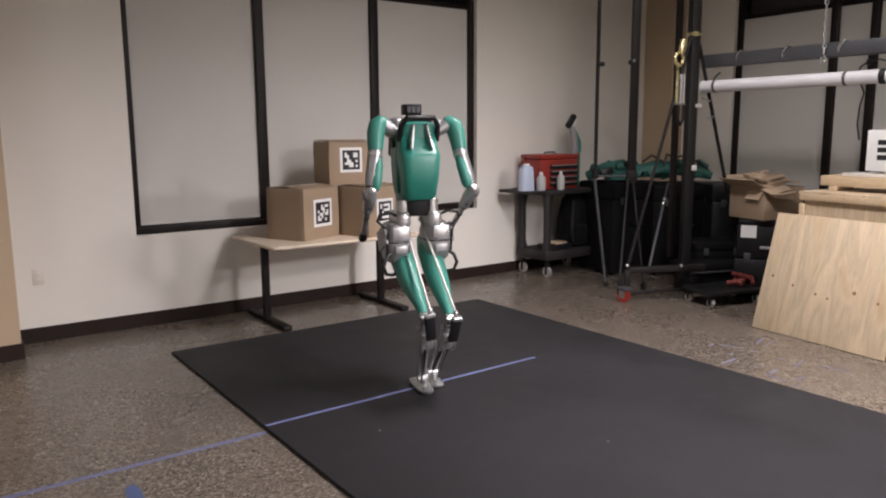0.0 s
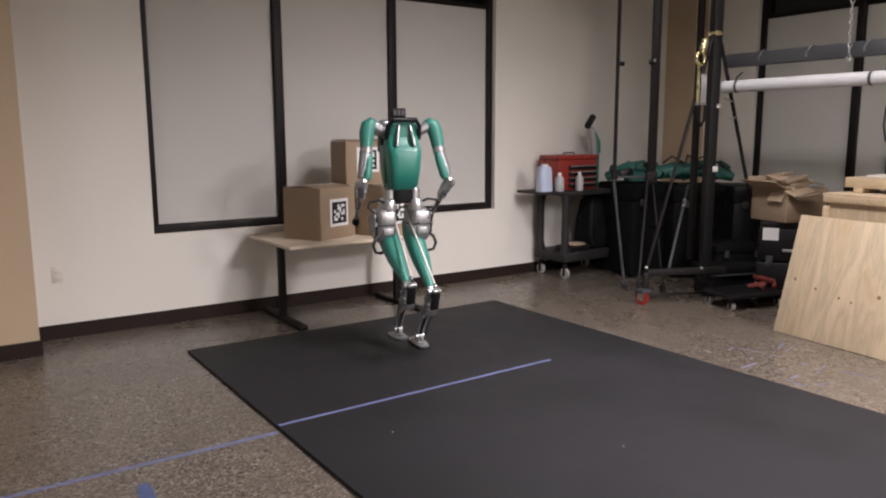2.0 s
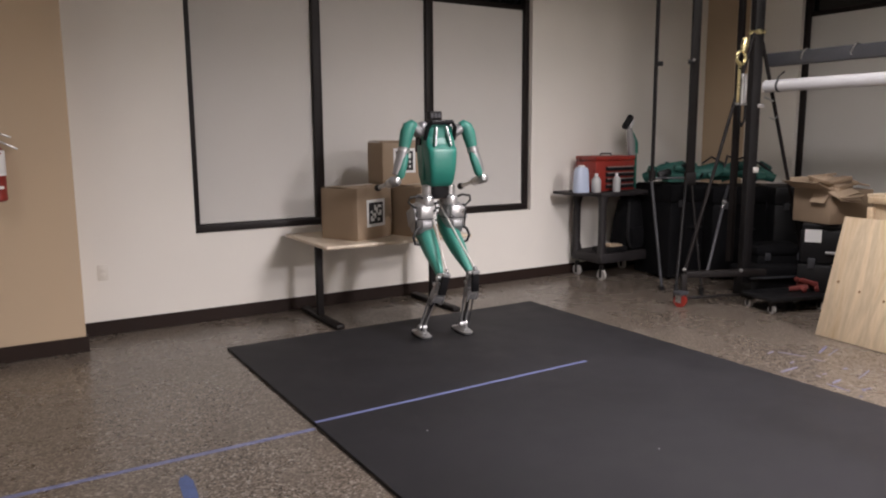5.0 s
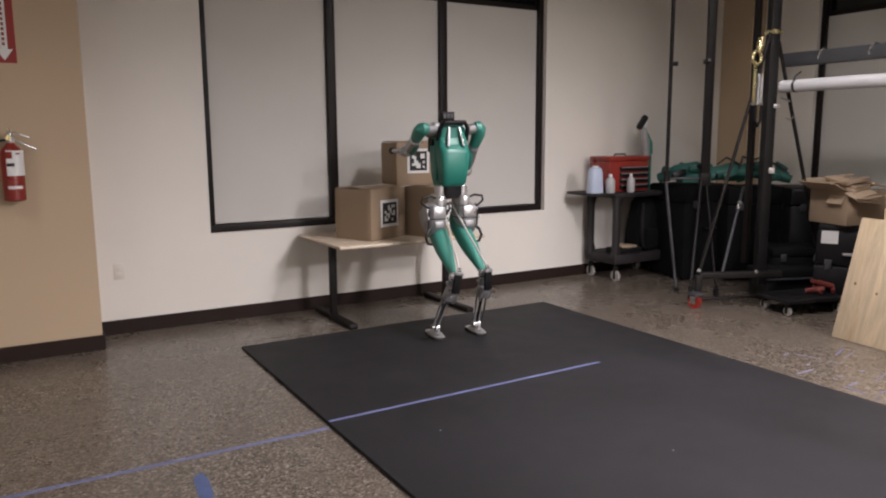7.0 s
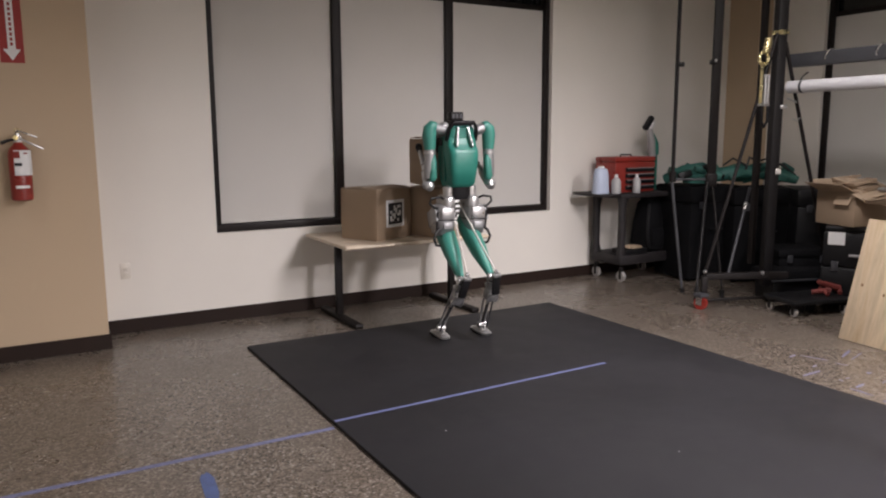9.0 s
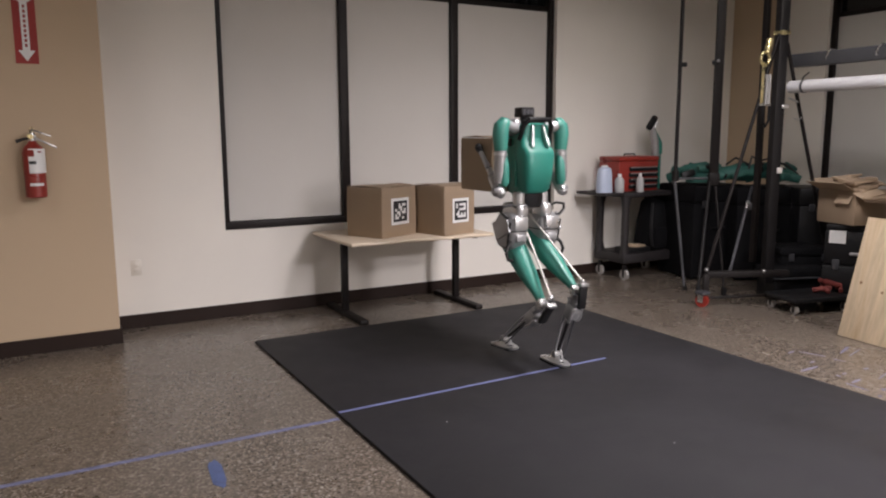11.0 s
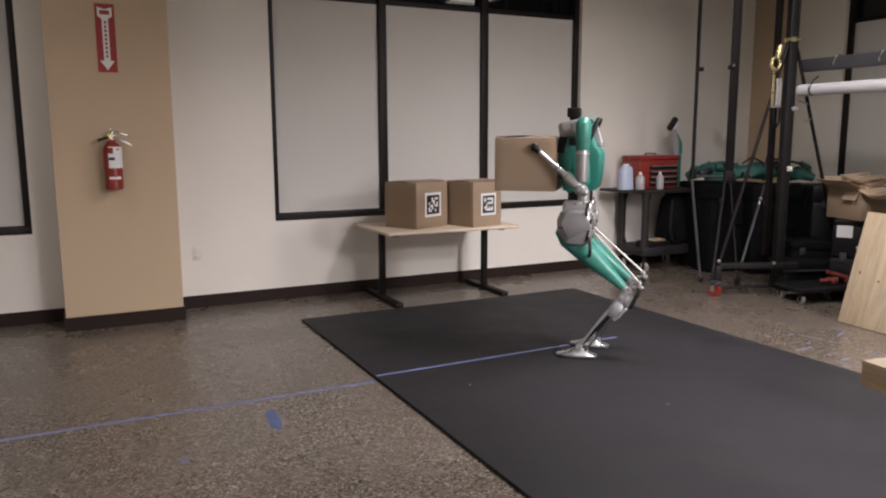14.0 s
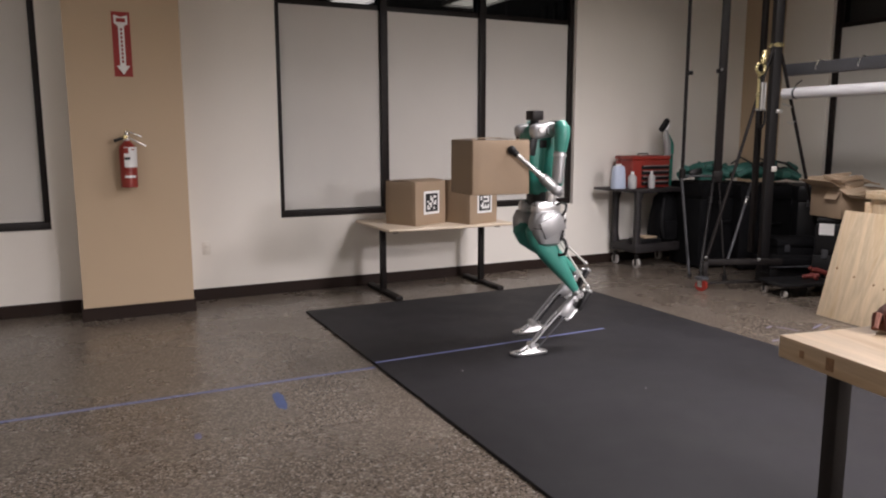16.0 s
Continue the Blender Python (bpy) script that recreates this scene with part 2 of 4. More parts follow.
WHEEL = surface("pale_caster_rubber", (0.42, 0.40, 0.38), 0.5, vary=0.1)
PLATE = surface("ivory_outlet_plate", (0.72, 0.68, 0.61), 0.4, vary=0.02)
CABLE = surface("black_cable", (0.012, 0.012, 0.012), 0.5, vary=0.2)


def glowing(name, colour, power):
    m, nt, p = nodes_of(name)
    p.inputs["Base Color"].default_value = (0.8, 0.8, 0.8, 1)
    p.inputs["Emission Color"].default_value = (*colour, 1)
    p.inputs["Emission Strength"].default_value = power
    return m


def dark_glass(name):
    m, nt, p = nodes_of(name)
    p.inputs["Base Color"].default_value = (0.006, 0.007, 0.008, 1)
    p.inputs["Roughness"].default_value = 0.03
    p.inputs["IOR"].default_value = 1.52
    return m


DIFFUSER = glowing("lamp_diffuser", (1.0, 0.93, 0.83), 5.0)
GLASS = dark_glass("night_window_glass")

# ---------- structure ----------
WX0, WX1, WY0, WY1 = -5.0, 7.6, -9.0, 6.0


def structure(name, bm, material, smooth=0):
    return tagged(part(name, bm, material, smooth=smooth), kind="structure")


structure("floor", B((13.2, 15.6, 0.2), (1.3, -1.55, -0.1)), FLOOR)
structure("ceiling", B((13.2, 15.7, 0.2), (1.3, -1.5, CEIL + 0.1)), CEILING)


def wall_y(bm, y, thick, spans, z0=0.0, z1=CEIL):
    """Wall pieces of a wall along x, whose inner face lies at y."""
    for x0, x1, a, b in spans:
        add_box(bm, (x1 - x0, thick, b - a), ((x0 + x1) / 2, y + thick / 2, (a + b) / 2))


SILL, HEAD = 0.72, 3.1
W1 = (1.41, 4.78)       # window group beside the table
W2 = (-3.7, -0.525)     # window group past the pilaster
bm = bmesh.new()
wall_y(bm, 6.0, 0.22, [(WX0 - 0.2, W2[0], 0, CEIL), (W2[1], W1[0], 0, CEIL), (W1[1], WX1 + 0.2, 0, CEIL),
                       (W2[0], W2[1], 0, SILL), (W2[0], W2[1], HEAD, CEIL), (W1[0], W1[1], 0, SILL), (W1[0], W1[1], HEAD, CEIL)])
structure("wall_north", bm, WALL)
E0, E1 = 0.6, 4.96      # window group of the east wall
bm = bmesh.new()
for y0, y1, a, b in [(WY0 - 0.2, E0, 0, CEIL), (E1, 5.999, 0, CEIL), (E0, E1, 0, SILL), (E0, E1, HEAD, CEIL)]:
    add_box(bm, (0.22, y1 - y0, b - a), (WX1 + 0.11, (y0 + y1) / 2, (a + b) / 2))
structure("wall_east", bm, WALL)
structure("wall_south", B((12.6, 0.2, CEIL), (1.3, WY0 - 0.1, CEIL / 2)), WALL)
# unseen slab added to keep the southern lamps off the east wall
structure("east_light_blocker", B((3.1, 0.15, CEIL), (6.05, -1.375, CEIL / 2)), WALL)
structure("wall_west", B((0.2, 15.2, CEIL), (WX0 - 0.1, -1.5, CEIL / 2)), WALL)
structure("pilaster_1", B((0.86, 0.40, CEIL), (0.10, 5.80, CEIL / 2)), TAN)
structure("pilaster_2", B((0.23, 0.40, CEIL), (7.485, 5.80, CEIL / 2)), TAN)


def baseboard(name, x0, x1, y0, y1):
    structure(name, B((x1 - x0, y1 - y0, 0.108), ((x0 + x1) / 2, (y0 + y1) / 2, 0.054), bevel=0.003, seg=1), BASE)


baseboard("baseboard_1", 0.545, 7.355, 5.986, 6.0)
baseboard("baseboard_2", -0.345, 0.545, 5.586, 5.6)
baseboard("baseboard_3", 0.53, 0.545, 5.6, 5.986)
baseboard("baseboard_4", -4.99, -0.345, 5.986, 6.0)
baseboard("baseboard_5", -0.345, -0.33, 5.6, 5.986)
baseboard("baseboard_6", 7.355, 7.6, 5.586, 5.6)
baseboard("baseboard_8", 7.355, 7.37, 5.6, 5.986)
baseboard("baseboard_7", 7.586, 7.6, -1.2, 5.586)


def window_group(name, splits, at, widths=0.075, rail=2.715, sill_h=0.06, slack=0.0):
    """Bronze frame, one blind a bay, dark glass above the rail; built along x, room side towards -y."""
    w = thing(name, "dark bronze framed window with lowered grey roller blinds", "window", at, kind="structure")
    x0, x1 = splits[0], splits[-1]
    part("window_sill", B((x1 - x0, 0.09, sill_h), ((x0 + x1) / 2, 0.045, SILL + sill_h / 2), bevel=0.004), FRAME, w)
    part("head_rail", B((x1 - x0, 0.09, 0.07), ((x0 + x1) / 2, 0.045, HEAD - 0.036), bevel=0.004), FRAME, w)
    part("transom", B((x1 - x0, 0.05, 0.075), ((x0 + x1) / 2, 0.075, rail + 0.01), bevel=0.004), FRAME, w)
    for i, x in enumerate(splits):
        ww = widths * (0.7 if i in (0, len(splits) - 1) else 1.0)
        cx = x + ww / 2 if i == 0 else x - ww / 2 if i == len(splits) - 1 else x
        part("mullion", B((ww, 0.082, HEAD - SILL - sill_h - 0.074), (cx, 0.041, (HEAD + SILL + sill_h - 0.074) / 2), bevel=0.004), FRAME, w)
    for a, b in zip(splits, splits[1:]):
        part("blind", B((b - a - widths * 1.02, 0.006, rail - SILL - sill_h - 0.01), ((a + b) / 2, 0.052, (rail + SILL + sill_h) / 2)), BLIND, w, "grey woven roller blind pulled down")
        part("hem_bar", B((b - a - widths * 1.1, 0.014, 0.022), ((a + b) / 2, 0.048, SILL + sill_h + 0.016), bevel=0.003), BLIND, w)
        part("pane", B((b - a - widths, 0.008, HEAD - rail - 0.1), ((a + b) / 2, 0.088, (HEAD + rail - 0.03) / 2)), GLASS, w, "dark night glass reflecting the room")
        part("pane", B((b - a - widths, 0.008, rail - SILL - sill_h - 0.05), ((a + b) / 2, 0.104, (rail + SILL + sill_h) / 2)), GLASS, w)
    return w


window_group("window_1", [W1[0], 2.505, 3.62, W1[1]], pose(0, 6.05, 0))
window_group("window_2", [W2[0], -2.6, -1.58, W2[1]], pose(0, 6.05, 0))
window_group("window_3", [-E1, -3.89, -3.505, -2.45, -1.5, -E0], pose(7.65, 0, 0, 0, 0, -90))


def ceiling_panel(x, y, watts):
    p = thing("ceiling_light", "recessed white troffer ceiling light with glowing diffuser", "ceiling light", pose(x, y, CEIL), "ceiling lights")
    bm = bmesh.new()
    for sx in (-1, 1):
        add_box(bm, (0.03, 1.24, 0.05), (sx * 0.31, 0, -0.025))
        add_box(bm, (0.59, 0.03, 0.05), (0, sx * 0.605, -0.025))
    part("frame", bm, PAPER, p)
    part("diffuser", B((0.59, 1.18, 0.01), (0, 0, -0.012)), DIFFUSER, p)
    la = bpy.data.lights.new("troffer_light", "AREA")
    la.shape, la.size, la.size_y, la.energy, la.color = "RECTANGLE", 0.58, 1.16, watts, LAMP_COLOUR
    la.spread = radians(168 if y < -4 else 163)     # narrowed spread keeps the upper walls darker
    ob = new("troffer_light", la)
    ob.matrix_basis = pose(x, y, CEIL - 0.06)


for x, y, w in PANELS:
    ceiling_panel(x, y, w)

# ---------- floor things ----------
MAT_Z = 0.018
mat = thing("rubber_mat", "large black rubber floor mat on the concrete", "mat")
part("sheet", B((2.70, 6.10, MAT_Z), (2.722, 2.045, MAT_Z / 2), bevel=0.003), MAT, mat)

line = thing("tape_line", "long straight line of blue masking tape across mat and floor", "tape")
part("strip", B((1.90, 0.024, 0.0012), (2.325, 3.477, MAT_Z + 0.0012), turn=pose(0, 0, 0, 0, 0, 1.0)), TAPE, line)
part("strip", B((3.10, 0.034, 0.0012), (-0.192, 3.424, 0.0008), turn=pose(0, 0, 0, 0, 0, -0.1)), TAPE_OLD, line)


def tape_patch(x, y, w, h, turn, m=TAPE_OLD):
    t = thing("tape_patch", "short worn patch of blue tape stuck on the floor", "tape", pose(x, y, 0.0008, 0, 0, turn), "tape patches")
    bm = bmesh.new()
    n = 5
    top = [(-w / 2 + w * i / n, h / 2 * (0.62 + 0.38 * math.sin(math.pi * i / n) + 0.10 * math.sin(i * 2.3))) for i in range(n + 1)]
    low = [(-w / 2 + w * i / n, -h / 2 * (0.55 + 0.45 * math.sin(math.pi * i / n) + 0.12 * math.cos(i * 1.7))) for i in range(n + 1)]
    part("strip", add_prism(bm, low + top[::-1], 0.0008), m, t, smooth=0)


tape_patch(0.650, 3.085, 0.060, 0.30, -5, TAPE_BLUE)
tape_patch(0.157, 2.765, 0.035, 0.08, -6, TAPE_GHOST)
rng = random.Random(4)
for i in range(18):
    tape_patch(4.16 + rng.random() * 0.75, 2.15 + rng.random() * 0.85, 0.03 + 0.20 * rng.random() ** 2, 0.008 + 0.016 * rng.random(), rng.choice((8, 95, 20, 110)) + rng.uniform(-14, 14), TAPE_GHOST)



def scrap(x, y, z, r, turn):
    t = thing("paper_scrap", "tiny white paper scrap lying on the ground", "scrap", pose(x, y, z, 0, 0, turn), "paper scraps")
    part("flake", add_prism(bmesh.new(), [(-r, -0.4 * r), (0.7 * r, -0.6 * r), (r, 0.3 * r), (-0.3 * r, 0.6 * r)], 0.002), CLEARISH, t, smooth=0)


scrap(1.812, 3.057, MAT_Z, 0.006, 0)
scrap(2.627, 2.280, MAT_Z, 0.0055, 40)
scrap(1.136, 4.557, 0, 0.01, 160)
scrap(0.539, 5.112, 0, 0.009, 200)
scrap(1.159, 4.563, 0, 0.009, 240)

# ---------- table ----------
TZ = 0.675
table = thing("work_table", "rectangular table with pale laminate top and black T-shaped legs", "table")
part("tabletop", B((1.295, 0.88, 0.028), (2.768, 5.485, TZ - 0.014), bevel=0.012, seg=3), TABLETOP, table)
for x in (2.265, 3.335):
    leg = part("leg", B((0.055, 0.05, TZ - 0.07), (x, 5.56, (TZ - 0.07) / 2 + 0.035), bevel=0.006), STEEL_BLACK, table)
    part("foot", B((0.074, 0.76, 0.042), (x, 5.53, 0.022), bevel=0.014), STEEL_BLACK, leg)
    part("bracket", B((0.05, 0.56, 0.03), (x, 5.5, TZ - 0.044), bevel=0.004), STEEL_BLACK, leg)
part("crossbar", B((1.06, 0.03, 0.03), (2.8, 5.56, TZ - 0.05)), STEEL_BLACK, table)


PACK_TAPE = surface("packing_tape", (0.50, 0.43, 0.34), 0.28, 0.0, 0.10, 6.0, 50.0, 0.03)

# ---------- cartons ----------
def carton(w, d, h, at, label, marker=None, rows=()):
    """Closed carton; its origin lies in the middle of its base, its front towards -y."""
    c = thing("carton", label, "box", at, "cardboard boxes")
    body = bmesh.new()
    bmesh.ops.create_cube(body, size=1, matrix=Matrix.Translation((0, 0, h / 2 - 0.002)) @ Matrix.Diagonal((w, d, h - 0.004, 1)))
    bmesh.ops.subdivide_edges(body, edges=body.edges[:], cuts=5, use_grid_fill=True)
    dent = random.Random(int(1000 * w + 100 * d))
    for v in body.verts:
        u, q = v.co.x / w * 2, v.co.z / h * 2 - 1
        if abs(u) > 0.99 and v.co.z > 0.01:
            v.co.x += math.copysign(0.004 * (1 - q * q) + dent.uniform(-0.0018, 0.0018), u)
        elif v.co.z > h - 0.01:
            v.co.z -= dent.uniform(0.0, 0.003)
    bmesh.ops.bevel(body, geom=[e for e in body.edges if e.calc_face_angle(0) > 1.2], offset=0.004, segments=2, affect="EDGES", profile=0.5)
    part("body", body, CARD, c)
    for s in (-1, 1):
        part("flap", B((w - 0.008, d / 2 - 0.010, 0.004), (0, s * d / 4, h + 0.005), turn=pose(0, 0, 0, s * -2.6, s * 0.8, 0)), CARD, c)
    part("packing_tape", B((w * 0.97, 0.075, 0.001), (0, 0, h + 0.0125)), PACK_TAPE, c, "strip of pale packing tape")
    if marker:
        mx, mz, mw, mh = marker
        mk = part("marker", B((mw, 0.0015, mh), (mx, -d / 2 - 0.0012, mz)), PAPER, c, "white paper sticker with black square pattern")
        k = 0.78
        part("square", B((mw * k, 0.001, mh * k), (mx, -d / 2 - 0.0026, mz)), INK, mk)
        n = 8
        for r, row in enumerate(rows):
            for q, ch in enumerate(row):
                if ch == "#":
                    part("block", B((mw * k / n, 0.001, mh * k / n), (mx - mw * k / 2 + (q + 1.5) * mw * k / n, -d / 2 - 0.0037, mz + mh * k / 2 - (r + 1.5) * mh * k / n)), PAPER, mk, smooth=0)
    return c


box_left = carton(0.42, 0.38, 0.405, pose(2.555, 5.434, TZ, 0, 0, 24), "brown cardboard box standing on the table with a square marker", (0.01, 0.205, 0.22, 0.215),
                  ["..#.##", "..##..", "#..#.#", ".##.##", "#.#...", "##..#."])
box_right = carton(0.35, 0.36, 0.405, pose(3.061, 5.28, TZ, 0, 0, 15.5), "brown cardboard box beside another on the table", (0.012, 0.20, 0.19, 0.20),
                   ["#.####", "#....#", "..####", ".#....", "##.#.#", ".#####"])
BOX_W, BOX_D, BOX_H = 0.36, 0.40, 0.35
box_carried = carton(BOX_W, BOX_D, BOX_H, pose(2.98, 5.55, 1.083), "brown cardboard box with square marker that the robot carries", (0.005, 0.20, 0.19, 0.20),
                     ["#...##", "##..##", ".#....", ".##..#", "####..", "..##.#"])

# ---------- wall things ----------
sign = thing("arrow_sign", "red upright sign with a white arrow pointing down", "sign", pose(0.087, 5.597, 2.215))
part("board", B((0.135, 0.004, 0.50)), RED_SIGN, sign)
bm = bmesh.new()
outline = [(-0.022, 0.14), (-0.022, -0.165), (-0.05, -0.165), (0.0, -0.235), (0.05, -0.165), (0.022, -0.165), (0.022, 0.14), (0.05, 0.16), (0.05, 0.225), (0.0, 0.21), (-0.05, 0.225), (-0.05, 0.16)]
arrow = part("arrow", add_prism(bm, outline, 0.001, "y"), PAPER, sign, "white printed arrow", at=pose(0, -0.0025, 0), smooth=0)
part("lettering", B((0.068, 0.001, 0.030), (0, -0.0018, 0.186)), RED_SIGN, arrow, smooth=0)
for z in range(9):
    part("letter", B((0.015, 0.001, 0.020), (0, -0.0018, 0.115 - z * 0.031)), RED_SIGN, arrow, smooth=0)

ext = thing("fire_extinguisher", "red fire extinguisher with white label hung on the tan pilaster", "fire extinguisher", pose(0.072, 5.515, 1.085))
part("cylinder", add_loft(bmesh.new(), [((0, 0, 0), 0.05, 0.05), ((0, 0, 0.008), 0.064, 0.064), ((0, 0, 0.30), 0.066, 0.066), ((0, 0, 0.335), 0.055, 0.055), ((0, 0, 0.36), 0.03, 0.03), ((0, 0, 0.375), 0.022, 0.022)], 24), RED, ext)
def curved_label(r, a0, a1, z0, z1, n=10):
    """A thin sheet bent round an upright cylinder between two angles."""
    bm = bmesh.new()
    rows = []
    for i in range(n + 1):
        a = radians(a0 + (a1 - a0) * i / n)
        rows.append([bm.verts.new((q * math.cos(a), q * math.sin(a), z)) for q, z in ((r, z0), (r, z1), (r - 0.0016, z1), (r - 0.0016, z0))])
    for p, q in zip(rows, rows[1:]):
        for k in range(4):
            bm.faces.new((p[k], q[k], q[(k + 1) % 4], p[(k + 1) % 4]))
    bm.faces.new(rows[0])
    bm.faces.new(rows[-1][::-1])
    bmesh.ops.recalc_face_normals(bm, faces=bm.faces)
    return bm


paper = part("label_sheet", curved_label(0.0682, -118, 10, 0.165, 0.325), PAPER, ext, "white printed paper label")
part("print", curved_label(0.0690, -116, -80, 0.225, 0.245, 4), INK, paper)
part("print", curved_label(0.0690, -118, -88, 0.275, 0.318, 4), RED, paper)
part("print", curved_label(0.0690, -70, -48, 0.300, 0.310, 4), RED, paper)
part("emblem", curved_label(0.0684, -120, -46, 0.082, 0.100, 6), PAPER, ext)
part("valve", add_loft(bmesh.new(), [((0, 0, 0.37), 0.018, 0.018), ((0, 0, 0.41), 0.02, 0.02), ((0, 0, 0.445), 0.012, 0.012)], 12), CHROME, ext)
part("gauge", R((-0.01, -0.018, 0.405), (-0.01, -0.030, 0.405), 0.017), BRASS, ext)
part("handle", B((0.15, 0.02, 0.012), (0.075, -0.01, 0.365), turn=pose(0, 0, 0, 0, 28, 0), bevel=0.003), CHROME, ext)
part("lever", B((0.12, 0.02, 0.010), (0.055, -0.01, 0.428), turn=pose(0, 0, 0, 0, 22, 0), bevel=0.003), CHROME, ext)
part("pull_pin", add_tube(bmesh.new(), arc((0.0, -0.02, 0.448), 0.014, 0, 330, 12, "y"), 0.0025, 6), BRASS, ext)
part("nozzle", add_tube(bmesh.new(), [(-0.01, -0.01, 0.395), (-0.05, -0.015, 0.388), (-0.095, -0.02, 0.372)], [0.008, 0.009, 0.012]), CABLE, ext)
part("mount", B((0.05, 0.03, 0.08), (0, 0.07, 0.38), bevel=0.004), CHROME, ext)

outlet = thing("wall_outlet", "ivory plastic outlet plate on the cream wall", "outlet", pose(0.713, 5.997, 0.48))
part("plate", B((0.075, 0.006, 0.12), bevel=0.002), PLATE, outlet)
for z in (-0.022, 0.022):
    part("socket", B((0.034, 0.004, 0.03), (0, -0.004, z), bevel=0.002), PLATE, outlet)

# ---------- corner: cart and what stands on it ----------
def caster(parent, x, y, r=0.05, m=WHEEL):
    c = part("caster", B((0.03, 0.05, 0.05), (x, y, r * 2 + 0.02), bevel=0.006), STEEL_BLACK, parent)
    part("wheel", R((x - 0.014, y, r), (x + 0.014, y, r), r, seg=20), m, c)
    for s in (-1, 1):
        part("fork", B((0.004, 0.03, r * 1.5), (x + s * 0.019, y, r * 1.25)), STEEL_BLACK, c)
    return c


cart = thing("utility_cart", "dark grey plastic two-shelf utility cart on pale casters", "cart", pose(5.66, 5.70, 0))
CW, CD, CH = 0.80, 0.46, 0.905
bm = B((CW, CD, 0.05), (0, 0, CH - 0.025), bevel=0.012)
part("top_shelf", bm, PLASTIC, cart)
part("push_rim", B((0.26, CD, 0.03), (-CW / 2 - 0.12, 0, CH - 0.012), bevel=0.012), PLASTIC, cart)
part("lower_shelf", B((CW - 0.04, CD, 0.10), (0, 0, 0.225), bevel=0.012), PLASTIC, cart)
for x in (-1, 1):
    for y in (-1, 1):
        part("leg", add_loft(bmesh.new(), [((x * 0.335, y * 0.185, 0.24), 0.055, 0.04), ((x * 0.345, y * 0.19, 0.36), 0.034, 0.034), ((x * 0.345, y * 0.19, 0.76), 0.034, 0.034), ((x * 0.335, y * 0.185, CH - 0.04), 0.055, 0.04)], 12, 4), PLASTIC, cart)
        caster(cart, x * 0.33, y * 0.185, 0.055)
shelf_box = thing("parts_tray", "open parts tray with pale scraps on the cart's lower shelf", "tray", pose(5.52, 5.60, 0.275))
part("tray", B((0.30, 0.22, 0.05), (0, 0, 0.026), bevel=0.008), BLACK, shelf_box)
part("scrap", B((0.22, 0.10, 0.03), (0.01, -0.03, 0.066), bevel=0.006, turn=pose(0, 0, 0, 3, 5, 12)), CARD_IN, shelf_box)
part("scrap", B((0.05, 0.08, 0.02), (-0.08, 0.05, 0.062), bevel=0.005, turn=pose(0, 0, 0, 0, 0, -20)), PAPER, shelf_box)

bag = thing("equipment_bag", "slumped black cloth bag standing on the cart's lower shelf", "bag", pose(5.82, 5.66, 0.275))
part("body", add_loft(bmesh.new(), [((0, 0, 0.0), 0.12, 0.13), ((0, 0, 0.03), 0.15, 0.16), ((0.01, 0, 0.30), 0.14, 0.14), ((0.02, 0, 0.50), 0.12, 0.10), ((0.02, 0, 0.57), 0.06, 0.05)], 20, 3), CLOTH, bag)
part("pocket", B((0.17, 0.03, 0.18), (0.0, -0.155, 0.15), bevel=0.012), CLOTH, bag)
part("strap", add_tube(bmesh.new(), [(-0.08, -0.10, 0.50), (-0.15, -0.16, 0.36), (-0.16, -0.17, 0.18), (-0.12, -0.16, 0.05)], 0.014), BLACK, bag)

toolbox = thing("tool_chest", "red steel tool chest with dark drawers on the cart", "toolbox", pose(5.56, 5.74, CH))
part("body", B((0.55, 0.30, 0.31), (0, 0, 0.156), bevel=0.012), RED, toolbox)
part("lid", B((0.56, 0.31, 0.05), (0, 0, 0.335), bevel=0.015), RED, toolbox)
part("lid_handle", add_tube(bmesh.new(), [(-0.08, 0, 0.355), (-0.07, 0, 0.380), (0.07, 0, 0.380), (0.08, 0, 0.355)], 0.008), BLACK, toolbox)
for i in range(4):
    d = part("drawer", B((0.40, 0.012, 0.044), (0.06, -0.154, 0.05 + i * 0.060), bevel=0.003), BLACK, toolbox, "black drawer front with grey pull")
    part("pull", B((0.36, 0.014, 0.010), (0.06, -0.164, 0.066 + i * 0.060), bevel=0.003), SILVER_PAINT, d)


def bottle(x, y, z, r, h, m, label):
    b = thing("bottle", label, "bottle", pose(x, y, z), "bottles on the cart")
    part("body", add_loft(bmesh.new(), [((0, 0, 0), r * 0.92, r * 0.92), ((0, 0, 0.01), r, r), ((0, 0, h * 0.66), r, r), ((0, 0, h * 0.8), r * 0.6, r * 0.6), ((0, 0, h * 0.86), r * 0.35, r * 0.35)], 18), m, b)
    part("cap", R((0, 0, h * 0.855), (0, 0, h), r * 0.38), PAPER, b)


bottle(5.24, 5.53, CH, 0.048, 0.19, CLEARISH, "small cloudy squeeze bottle with white cap")
bottle(5.49, 5.50, CH, 0.040, 0.19, CLEARISH, "small clear plastic bottle beside the tool chest")
jug = thing("plastic_jug", "milky blue-white plastic jug standing on the cart", "jug", pose(5.10, 5.60, CH))
part("body", add_loft(bmesh.new(), [((0, 0, 0), 0.080, 0.06), ((0, 0, 0.012), 0.084, 0.064), ((0.0, 0, 0.20), 0.073, 0.058), ((0.0, 0, 0.245), 0.062, 0.05), ((0.0, 0, 0.258), 0.035, 0.035)], 18, 3), BOTTLE, jug)
part("cap", R((0.0, 0, 0.256), (0.0, 0, 0.275), 0.033), PAPER, jug)

